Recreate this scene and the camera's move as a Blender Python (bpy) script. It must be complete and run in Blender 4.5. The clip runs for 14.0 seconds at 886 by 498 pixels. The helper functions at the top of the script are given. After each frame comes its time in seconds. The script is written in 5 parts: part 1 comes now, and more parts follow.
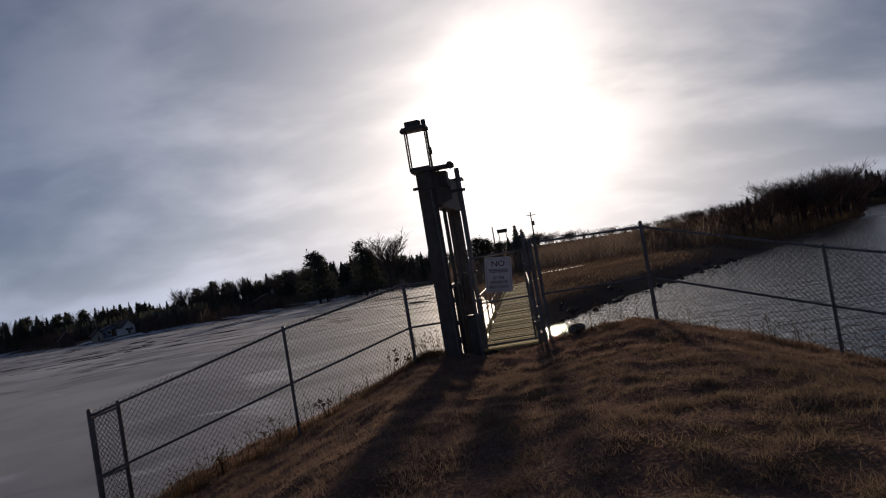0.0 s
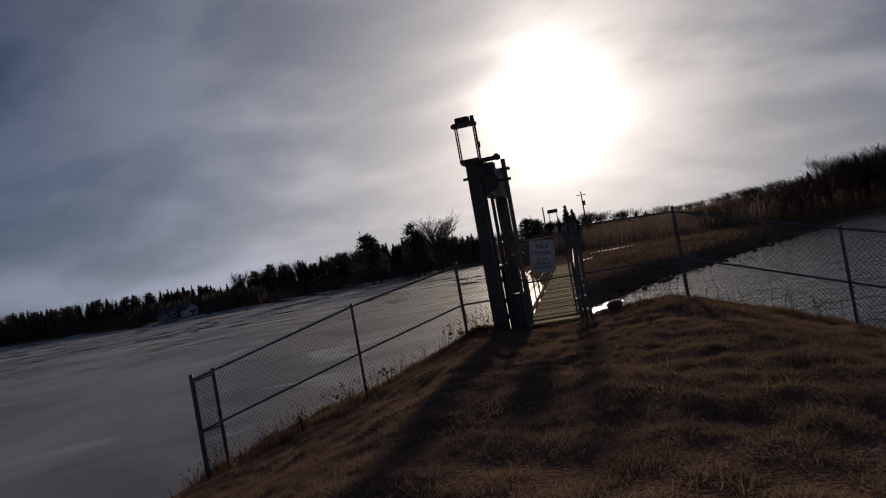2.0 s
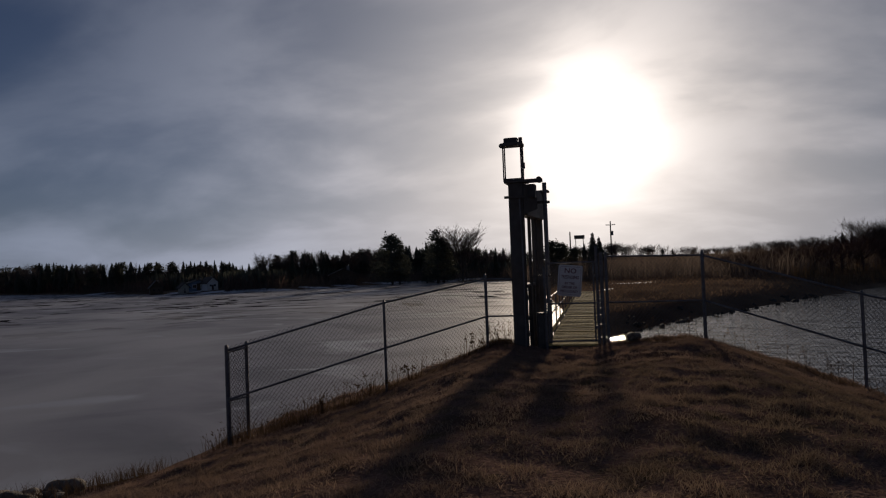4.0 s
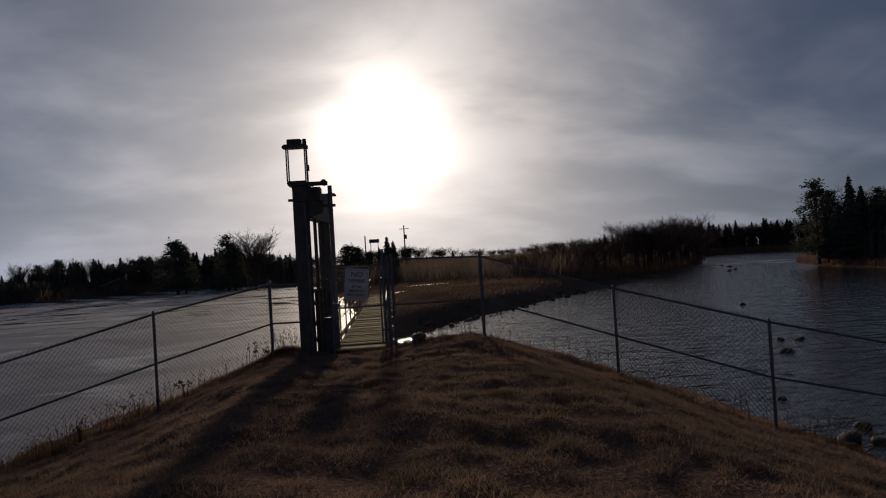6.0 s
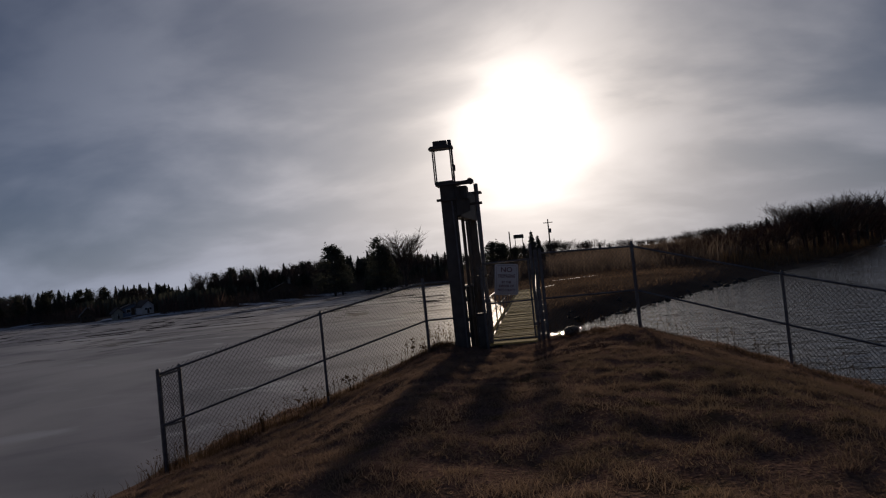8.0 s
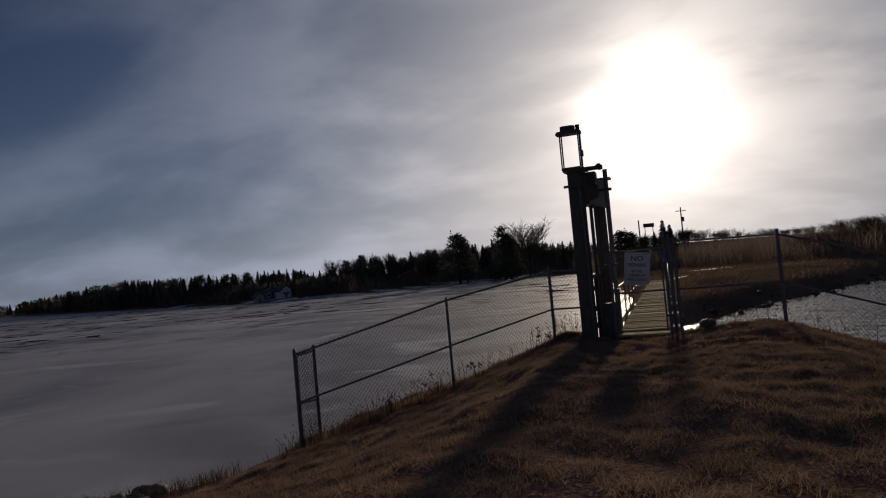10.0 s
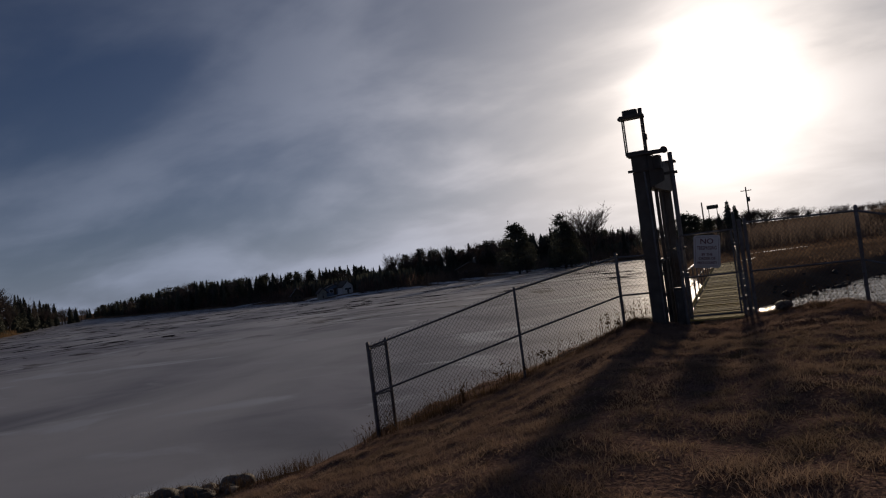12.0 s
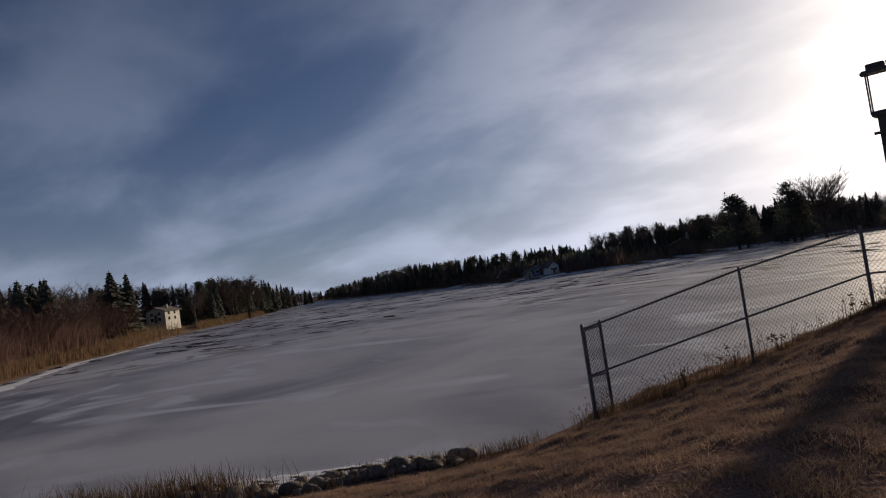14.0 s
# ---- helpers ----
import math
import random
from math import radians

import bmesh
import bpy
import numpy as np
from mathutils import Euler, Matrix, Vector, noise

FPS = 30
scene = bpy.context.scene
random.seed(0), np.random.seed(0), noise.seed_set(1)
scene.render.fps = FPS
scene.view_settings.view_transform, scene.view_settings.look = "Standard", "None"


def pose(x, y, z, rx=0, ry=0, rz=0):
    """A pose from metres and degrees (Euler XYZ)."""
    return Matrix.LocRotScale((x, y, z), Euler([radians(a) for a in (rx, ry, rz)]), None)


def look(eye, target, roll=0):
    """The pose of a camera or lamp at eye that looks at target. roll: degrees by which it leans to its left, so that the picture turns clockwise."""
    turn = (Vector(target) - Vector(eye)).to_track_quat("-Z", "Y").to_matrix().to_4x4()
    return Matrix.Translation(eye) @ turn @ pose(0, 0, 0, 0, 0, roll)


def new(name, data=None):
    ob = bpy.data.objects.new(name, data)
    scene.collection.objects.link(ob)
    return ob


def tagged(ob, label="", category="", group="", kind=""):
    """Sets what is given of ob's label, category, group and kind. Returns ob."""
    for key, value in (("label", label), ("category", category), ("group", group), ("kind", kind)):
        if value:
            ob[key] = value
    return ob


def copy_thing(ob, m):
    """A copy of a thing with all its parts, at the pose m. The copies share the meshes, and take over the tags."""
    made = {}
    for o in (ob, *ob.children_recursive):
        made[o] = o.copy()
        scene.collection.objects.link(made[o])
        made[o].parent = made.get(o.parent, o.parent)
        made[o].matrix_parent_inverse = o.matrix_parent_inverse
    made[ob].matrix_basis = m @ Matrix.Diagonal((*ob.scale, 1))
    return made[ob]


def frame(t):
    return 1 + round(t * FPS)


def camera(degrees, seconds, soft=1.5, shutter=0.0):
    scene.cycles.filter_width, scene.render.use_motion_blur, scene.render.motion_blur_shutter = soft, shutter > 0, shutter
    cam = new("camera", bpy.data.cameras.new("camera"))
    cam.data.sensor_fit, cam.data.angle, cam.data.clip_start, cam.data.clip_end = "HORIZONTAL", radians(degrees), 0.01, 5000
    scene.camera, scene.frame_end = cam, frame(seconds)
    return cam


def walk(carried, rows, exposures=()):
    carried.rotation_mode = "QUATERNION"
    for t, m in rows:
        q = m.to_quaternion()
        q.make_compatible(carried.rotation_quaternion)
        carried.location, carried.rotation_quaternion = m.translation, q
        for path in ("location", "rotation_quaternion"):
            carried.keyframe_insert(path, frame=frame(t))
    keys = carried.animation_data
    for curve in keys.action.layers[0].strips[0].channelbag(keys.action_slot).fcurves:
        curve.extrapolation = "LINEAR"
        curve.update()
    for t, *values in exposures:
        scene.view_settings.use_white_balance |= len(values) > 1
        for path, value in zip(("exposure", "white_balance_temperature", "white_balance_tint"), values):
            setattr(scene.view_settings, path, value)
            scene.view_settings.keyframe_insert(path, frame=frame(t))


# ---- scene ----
import itertools

cam = camera(66.0, 14.0, soft=1.15)
# seconds, x, y, z, yaw, pitch, roll; the lake's ice lies at z = 0
ROWS = [
    (0.0, 0.069, 2.147, 3.740, -0.52, 1.59, 9.51),
    (0.5, 0.199, 1.896, 3.707, -2.93, -0.82, 12.85),
    (1.0, 0.041, 1.452, 3.728, -1.66, 0.79, 7.83),
    (1.5, 0.058, 1.071, 3.765, -1.23, 2.22, 9.15),
    (2.0, 0.121, 0.637, 3.780, 3.81, 0.73, 10.12),
    (2.2, 0.073, 0.541, 3.789, 4.55, 1.75, 9.27),
    (4.3, -0.113, -0.101, 3.810, 4.96, 1.57, 1.42),
    (4.5, -0.072, -0.062, 3.805, 2.81, 1.25, 2.56),
    (5.0, 0.000, 0.000, 3.800, -3.08, 0.86, 2.81),
    (5.5, 0.099, 0.007, 3.802, -7.86, 1.46, 3.16),
    (6.0, 0.149, 0.098, 3.787, -11.44, 1.18, 3.48),
    (6.5, 0.182, 0.137, 3.784, -14.75, 1.22, 4.91),
    (7.0, 0.100, 0.097, 3.790, -7.26, 1.10, 4.69),
    (7.5, 0.035, 0.070, 3.786, -0.56, 1.10, 6.61),
    (8.0, 0.043, -0.000, 3.779, 0.74, 1.80, 5.82),
    (8.5, 0.019, -0.104, 3.779, 7.93, 1.68, 4.70),
    (8.7, 0.023, -0.121, 3.780, 9.26, 1.22, 5.05),
    (10.8, -0.042, 0.198, 3.733, 13.75, 2.19, 4.57),
    (11.0, -0.054, 0.193, 3.734, 15.43, 1.33, 5.44),
    (11.5, -0.013, 0.126, 3.742, 13.24, 1.58, 8.55),
    (12.0, -0.145, -0.110, 3.759, 16.10, 1.70, 7.18),
    (12.5, -0.203, -0.262, 3.793, 21.32, 2.22, 9.22),
    (13.0, -0.168, -0.390, 3.816, 27.17, 3.07, 7.41),
    (13.5, -0.212, -0.293, 3.825, 30.43, 2.31, 8.28),
    (14.0, -0.195, -0.327, 3.841, 33.36, 2.39, 8.43),
]
EXPOSURES = [(0.0, 0.50, 6850, 16), (0.6, 0.12, 6850, 16), (1.2, -0.05, 6850, 16), (4.5, -0.1, 6850, 16), (6.5, -0.15, 6850, 16), (11.0, 0.0, 6850, 16), (12.5, 0.22, 6850, 16), (14.0, 0.76, 6850, 16)]
walk(cam, [(t, pose(x, y, z, 90 + pitch, roll, yaw)) for t, x, y, z, yaw, pitch, roll in ROWS], EXPOSURES)

# ---- world and sun ----
SUN_AZ, SUN_EL = 7.2, 10.3        # degrees: clockwise from +y, above the horizon
az, el = radians(SUN_AZ), radians(SUN_EL)
TO_SUN = Vector((math.sin(az) * math.cos(el), math.cos(az) * math.cos(el), math.sin(el)))

world = bpy.data.worlds.new("sky")
scene.world = world
world.use_nodes = True
wt = world.node_tree
wt.nodes.clear()


def wn(kind, **kw):
    n = wt.nodes.new(kind)
    for key, value in kw.items():
        if key == "op":
            n.operation = value
        elif key == "blend":
            n.data_type, n.blend_type = "RGBA", value
    return n


def wmath(op, a, b=None):
    n = wn("ShaderNodeMath", op=op)
    for i, v in enumerate((a, b)):
        if v is None:
            continue
        if isinstance(v, (int, float)):
            n.inputs[i].default_value = v
        else:
            wt.links.new(v, n.inputs[i])
    return n.outputs[0]


sky = wt.nodes.new("ShaderNodeTexSky")
sky.sky_type = "NISHITA"
sky.sun_disc = False
sky.sun_elevation, sky.sun_rotation = el, az
sky.air_density, sky.dust_density, sky.ozone_density = 1.0, 0.6, 2.0
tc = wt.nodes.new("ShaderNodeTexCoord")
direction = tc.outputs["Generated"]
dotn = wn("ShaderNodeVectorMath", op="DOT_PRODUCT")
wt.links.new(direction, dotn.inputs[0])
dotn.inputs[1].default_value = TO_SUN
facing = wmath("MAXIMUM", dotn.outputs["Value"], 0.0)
# thin cloud sheet seen from below: the direction laid on a plane overhead
sep = wt.nodes.new("ShaderNodeSeparateXYZ")
wt.links.new(direction, sep.inputs[0])
height = wmath("ADD", wmath("MAXIMUM", sep.outputs["Z"], 0.0), 0.34)
plane_x, plane_y = wmath("DIVIDE", sep.outputs["X"], height), wmath("DIVIDE", sep.outputs["Y"], height)
comb = wt.nodes.new("ShaderNodeCombineXYZ")
wt.links.new(plane_x, comb.inputs[0])
wt.links.new(plane_y, comb.inputs[1])
mapping = wt.nodes.new("ShaderNodeMapping")
mapping.inputs["Rotation"].default_value = (0, 0, radians(35))
mapping.inputs["Scale"].default_value = (0.95, 1.35, 1.0)
wt.links.new(comb.outputs[0], mapping.inputs["Vector"])
clouds = wt.nodes.new("ShaderNodeTexNoise")
clouds.inputs["Scale"].default_value, clouds.inputs["Detail"].default_value = 1.5, 6.0
clouds.inputs["Roughness"].default_value, clouds.inputs["Distortion"].default_value = 0.5, 0.25
wt.links.new(mapping.outputs[0], clouds.inputs["Vector"])
ramp = wt.nodes.new("ShaderNodeMapRange")
ramp.interpolation_type = "SMOOTHSTEP"
ramp.inputs["From Min"].default_value, ramp.inputs["From Max"].default_value = 0.38, 0.68
wt.links.new(clouds.outputs["Fac"], ramp.inputs["Value"])
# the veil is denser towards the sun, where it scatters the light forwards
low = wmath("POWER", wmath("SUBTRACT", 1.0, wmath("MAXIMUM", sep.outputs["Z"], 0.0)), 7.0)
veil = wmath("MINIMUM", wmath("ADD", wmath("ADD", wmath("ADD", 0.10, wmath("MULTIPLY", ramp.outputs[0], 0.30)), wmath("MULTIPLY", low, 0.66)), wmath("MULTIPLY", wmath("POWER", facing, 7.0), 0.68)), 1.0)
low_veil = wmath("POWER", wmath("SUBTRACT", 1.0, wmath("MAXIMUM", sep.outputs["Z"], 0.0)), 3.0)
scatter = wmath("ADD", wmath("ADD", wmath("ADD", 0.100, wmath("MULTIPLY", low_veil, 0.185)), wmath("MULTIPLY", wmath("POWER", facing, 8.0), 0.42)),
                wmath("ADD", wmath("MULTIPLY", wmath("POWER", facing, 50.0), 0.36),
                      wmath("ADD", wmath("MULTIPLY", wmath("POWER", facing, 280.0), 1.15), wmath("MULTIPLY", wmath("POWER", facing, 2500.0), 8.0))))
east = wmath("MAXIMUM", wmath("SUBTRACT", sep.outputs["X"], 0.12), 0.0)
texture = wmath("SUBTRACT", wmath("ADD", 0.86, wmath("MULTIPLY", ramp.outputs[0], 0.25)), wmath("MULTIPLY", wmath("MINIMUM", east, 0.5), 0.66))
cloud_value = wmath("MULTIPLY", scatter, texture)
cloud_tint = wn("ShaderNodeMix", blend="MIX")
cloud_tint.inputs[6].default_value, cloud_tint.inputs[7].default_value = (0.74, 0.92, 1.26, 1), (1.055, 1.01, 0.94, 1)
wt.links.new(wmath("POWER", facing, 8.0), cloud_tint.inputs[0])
cloud_colour = wn("ShaderNodeMix", blend="MULTIPLY")
cloud_colour.inputs[0].default_value = 1.0
wt.links.new(cloud_tint.outputs[2], cloud_colour.inputs[6])
wt.links.new(cloud_value, cloud_colour.inputs[7])
SKY = 0.0135
sky_scaled = wn("ShaderNodeMix", blend="MULTIPLY")
sky_scaled.inputs[0].default_value = 1.0
wt.links.new(sky.outputs[0], sky_scaled.inputs[6])
sky_scaled.inputs[7].default_value = (SKY * 0.48, SKY * 0.95, SKY * 1.75, 1)
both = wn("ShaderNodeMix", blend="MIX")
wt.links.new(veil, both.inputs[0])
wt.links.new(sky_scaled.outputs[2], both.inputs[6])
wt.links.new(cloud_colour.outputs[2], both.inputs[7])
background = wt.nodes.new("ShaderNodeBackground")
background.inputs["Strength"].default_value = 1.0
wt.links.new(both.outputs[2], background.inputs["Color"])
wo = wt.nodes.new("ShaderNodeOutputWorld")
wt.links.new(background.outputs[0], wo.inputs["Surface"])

sun = new("sun", bpy.data.lights.new("sun", "SUN"))
sun.data.energy, sun.data.angle, sun.data.color = 2.35, radians(2.4), (1.0, 0.87, 0.68)
sun.matrix_world = look((0, 0, 60), Vector((0, 0, 60)) - TO_SUN)


# ---- materials ----
def material(name, colours, scale=6.0, rough=0.8, metal=0.0, bump=0.0, bump_scale=40.0, big=0.6, stretch=(1, 1, 1), per_object=0.0, spec=0.5, thin=0.0):
    """Two or three colours mixed by fine grain and by large stains, in object space, with a fine relief."""
    m = bpy.data.materials.new(name)
    m.use_nodes = True
    nt = m.node_tree
    b = nt.nodes["Principled BSDF"]
    co = nt.nodes.new("ShaderNodeTexCoord")
    mp = nt.nodes.new("ShaderNodeMapping")
    mp.inputs["Scale"].default_value = stretch
    nt.links.new(co.outputs["Object"], mp.inputs["Vector"])
    fine, large = nt.nodes.new("ShaderNodeTexNoise"), nt.nodes.new("ShaderNodeTexNoise")
    fine.inputs["Scale"].default_value, fine.inputs["Detail"].default_value = scale, 6.0
    large.inputs["Scale"].default_value, large.inputs["Detail"].default_value = scale * 0.13, 3.0
    for n in (fine, large):
        nt.links.new(mp.outputs[0], n.inputs["Vector"])
    ramp = nt.nodes.new("ShaderNodeValToRGB")
    ramp.color_ramp.elements[0].position, ramp.color_ramp.elements[1].position = 0.32, 0.68
    ramp.color_ramp.elements[0].color, ramp.color_ramp.elements[1].color = (*colours[0], 1), (*colours[1], 1)
    nt.links.new(fine.outputs["Fac"], ramp.inputs["Fac"])
    mix = nt.nodes.new("ShaderNodeMix")
    mix.data_type = "RGBA"
    mr = nt.nodes.new("ShaderNodeMapRange")
    mr.inputs["From Min"].default_value, mr.inputs["From Max"].default_value, mr.inputs["To Max"].default_value = 0.42, 0.66, big
    nt.links.new(large.outputs["Fac"], mr.inputs["Value"])
    nt.links.new(mr.outputs[0], mix.inputs[0])
    nt.links.new(ramp.outputs["Color"], mix.inputs[6])
    mix.inputs[7].default_value = (*colours[-1], 1)
    out = mix.outputs[2]
    if per_object:
        info = nt.nodes.new("ShaderNodeObjectInfo")
        hsv = nt.nodes.new("ShaderNodeHueSaturation")
        vr = nt.nodes.new("ShaderNodeMapRange")
        vr.inputs["To Min"].default_value, vr.inputs["To Max"].default_value = 1 - per_object, 1 + per_object
        nt.links.new(info.outputs["Random"], vr.inputs["Value"])
        nt.links.new(vr.outputs[0], hsv.inputs["Value"])
        nt.links.new(out, hsv.inputs["Color"])
        out = hsv.outputs[0]
    nt.links.new(out, b.inputs["Base Color"])
    b.inputs["Roughness"].default_value, b.inputs["Metallic"].default_value = rough, metal
    b.inputs["Specular IOR Level"].default_value = spec
    if bump:
        bn, bt = nt.nodes.new("ShaderNodeBump"), nt.nodes.new("ShaderNodeTexNoise")
        bt.inputs["Scale"].default_value, bt.inputs["Detail"].default_value = bump_scale, 4.0
        nt.links.new(mp.outputs[0], bt.inputs["Vector"])
        bn.inputs["Strength"].default_value, bn.inputs["Distance"].default_value = bump, 0.02
        nt.links.new(bt.outputs["Fac"], bn.inputs["Height"])
        nt.links.new(bn.outputs[0], b.inputs["Normal"])
    if thin:
        # thin blades let part of the light through
        tr, mx = nt.nodes.new("ShaderNodeBsdfTranslucent"), nt.nodes.new("ShaderNodeMixShader")
        nt.links.new(out, tr.inputs["Color"])
        mx.inputs[0].default_value = thin
        nt.links.new(b.outputs[0], mx.inputs[1])
        nt.links.new(tr.outputs[0], mx.inputs[2])
        nt.links.new(mx.outputs[0], nt.nodes["Material Output"].inputs["Surface"])
    return m


GALV = material("galvanized_steel", [(0.12, 0.12, 0.13), (0.20, 0.20, 0.21), (0.10, 0.09, 0.085)], 14, 0.6, 0.35, 0.1, 90)
WIRE = material("weathered_wire", [(0.055, 0.055, 0.06), (0.10, 0.10, 0.105), (0.07, 0.055, 0.045)], 20, 0.6, 0.2)
STEEL = material("grey_painted_steel", [(0.075, 0.072, 0.068), (0.12, 0.115, 0.105), (0.09, 0.062, 0.045)], 5, 0.7, 0.05, 0.15, 60, spec=0.3)
DARKSTEEL = material("dark_machinery_steel", [(0.05, 0.05, 0.05), (0.09, 0.085, 0.08), (0.075, 0.05, 0.04)], 7, 0.7, 0.1, 0.15, 60, spec=0.3)
PLANK = material("weathered_plank", [(0.26, 0.20, 0.075), (0.50, 0.40, 0.17), (0.36, 0.28, 0.12)], 9, 0.95, 0, 0.35, 50, stretch=(1, 6, 1), per_object=0.5, spec=0.08)
CONCRETE = material("weathered_concrete", [(0.20, 0.19, 0.17), (0.30, 0.29, 0.27), (0.14, 0.12, 0.10)], 3, 0.9, 0, 0.3, 30)
ROCK = material("lichened_boulder", [(0.075, 0.066, 0.058), (0.21, 0.18, 0.145), (0.16, 0.12, 0.08)], 5, 0.85, 0, 0.5, 18, per_object=0.5)
# darker copy of ROCK: the shade of backlit boulders put into the colour
BACKLITROCK = material("backlit_dark_rock", [(0.03, 0.027, 0.025), (0.085, 0.075, 0.065), (0.05, 0.042, 0.035)], 5, 0.85, 0, 0.5, 18, per_object=0.4, spec=0.2)
BARK = material("grey_brown_bark", [(0.045, 0.035, 0.028), (0.10, 0.085, 0.07), (0.06, 0.05, 0.04)], 3, 0.95, stretch=(1, 1, 0.3))
TWIG = material("bare_twigs", [(0.12, 0.095, 0.08), (0.23, 0.185, 0.155), (0.16, 0.125, 0.11)], 2, 0.95, per_object=0.2, thin=0.4)
NEEDLE = material("conifer_needles", [(0.055, 0.062, 0.05), (0.11, 0.115, 0.085), (0.095, 0.09, 0.072)], 1.2, 0.9, per_object=0.3, spec=0.1, thin=0.2)
BRUSH = material("red_brown_brush", [(0.125, 0.076, 0.064), (0.23, 0.148, 0.12), (0.16, 0.102, 0.088)], 0.8, 0.95, per_object=0.2, spec=0.05, thin=0.4)
HILLBRUSH = material("grey_brown_brush", [(0.10, 0.075, 0.06), (0.20, 0.155, 0.125), (0.14, 0.108, 0.088)], 0.3, 0.95, per_object=0.2, spec=0.05, thin=0.5)
REED = material("dry_reed", [(0.14, 0.09, 0.05), (0.265, 0.18, 0.105), (0.19, 0.122, 0.066)], 1.0, 0.9, spec=0.1, thin=0.3)
MEADOW = material("meadow_grass", [(0.11, 0.072, 0.052), (0.23, 0.155, 0.105), (0.15, 0.10, 0.068)], 0.15, 0.95, spec=0.05, thin=0.5)
BLADE = material("dry_grass_blade", [(0.235, 0.147, 0.11), (0.45, 0.305, 0.225), (0.205, 0.155, 0.10)], 0.9, 0.9, big=0.75, spec=0.05, thin=0.35)
WEED = material("dead_weed_stalk", [(0.07, 0.045, 0.027), (0.17, 0.11, 0.065), (0.10, 0.065, 0.04)], 6, 0.9, spec=0.1, thin=0.2)
WHITE = material("white_clapboard", [(0.80, 0.79, 0.77), (0.88, 0.87, 0.85), (0.72, 0.71, 0.68)], 1.5, 0.7)
CREAM = material("cream_siding", [(0.38, 0.36, 0.30), (0.46, 0.44, 0.37), (0.33, 0.31, 0.26)], 1.5, 0.75)
BLUE = material("blue_grey_siding", [(0.14, 0.19, 0.27), (0.20, 0.26, 0.34), (0.12, 0.15, 0.2)], 1.5, 0.75)
BROWNWALL = material("brown_log_wall", [(0.06, 0.04, 0.025), (0.12, 0.08, 0.05), (0.08, 0.055, 0.04)], 2, 0.85)
SHINGLE = material("dark_shingles", [(0.06, 0.05, 0.045), (0.12, 0.10, 0.085), (0.10, 0.07, 0.055)], 3, 0.9)
WINDOW = material("dark_window_pane", [(0.02, 0.022, 0.025), (0.03, 0.032, 0.035), (0.02, 0.02, 0.02)], 1, 0.1)
POLEWOOD = material("creosoted_pole", [(0.06, 0.045, 0.035), (0.11, 0.085, 0.065), (0.08, 0.06, 0.05)], 2, 0.9, stretch=(4, 4, 0.3))
SIGNWHITE = material("aged_sign_enamel", [(0.62, 0.60, 0.58), (0.72, 0.70, 0.68), (0.50, 0.44, 0.40)], 7, 0.45)
SIGNINK = material("faded_sign_ink", [(0.13, 0.03, 0.035), (0.18, 0.05, 0.05), (0.12, 0.04, 0.04)], 9, 0.5)
SNOW = material("old_snow", [(0.62, 0.64, 0.67), (0.80, 0.81, 0.83), (0.50, 0.50, 0.50)], 3, 0.7, 0, 0.4, 12)


def ground_material():
    """Dry lawn with mossy and bare patches near the dam, brown meadow beyond, by world position."""
    m = bpy.data.materials.new("dry_lawn_ground")
    m.use_nodes = True
    nt = m.node_tree
    b = nt.nodes["Principled BSDF"]
    co = nt.nodes.new("ShaderNodeTexCoord")

    def noise_at(scale, detail=5.0):
        n = nt.nodes.new("ShaderNodeTexNoise")
        n.inputs["Scale"].default_value, n.inputs["Detail"].default_value = scale, detail
        nt.links.new(co.outputs["Object"], n.inputs["Vector"])
        return n.outputs["Fac"]

    def mix(fac, a, c, lo, hi):
        r = nt.nodes.new("ShaderNodeMapRange")
        r.inputs["From Min"].default_value, r.inputs["From Max"].default_value = lo, hi
        nt.links.new(fac, r.inputs["Value"])
        x = nt.nodes.new("ShaderNodeMix")
        x.data_type = "RGBA"
        nt.links.new(r.outputs[0], x.inputs[0])
        for i, v in ((6, a), (7, c)):
            if isinstance(v, tuple):
                x.inputs[i].default_value = (*v, 1)
            else:
                nt.links.new(v, x.inputs[i])
        return x.outputs[2]

    straw = mix(noise_at(26), (0.12, 0.073, 0.06), (0.25, 0.16, 0.125), 0.3, 0.7)
    green = mix(noise_at(2.2), straw, (0.10, 0.078, 0.04), 0.50, 0.75)
    bare = mix(noise_at(0.9), green, (0.09, 0.055, 0.042), 0.50, 0.75)
    meadow = mix(noise_at(0.12, 6), (0.12, 0.08, 0.057), (0.23, 0.16, 0.105), 0.35, 0.65)
    parts = nt.nodes.new("ShaderNodeSeparateXYZ")
    nt.links.new(co.outputs["Object"], parts.inputs[0])
    nt.links.new(mix(parts.outputs["Y"], bare, meadow, 18.0, 40.0), b.inputs["Base Color"])
    b.inputs["Roughness"].default_value = 0.95
    b.inputs["Specular IOR Level"].default_value = 0.0
    bump = nt.nodes.new("ShaderNodeBump")
    bump.inputs["Strength"].default_value, bump.inputs["Distance"].default_value = 0.9, 0.05
    nt.links.new(noise_at(18, 6), bump.inputs["Height"])
    nt.links.new(bump.outputs[0], b.inputs["Normal"])
    return m


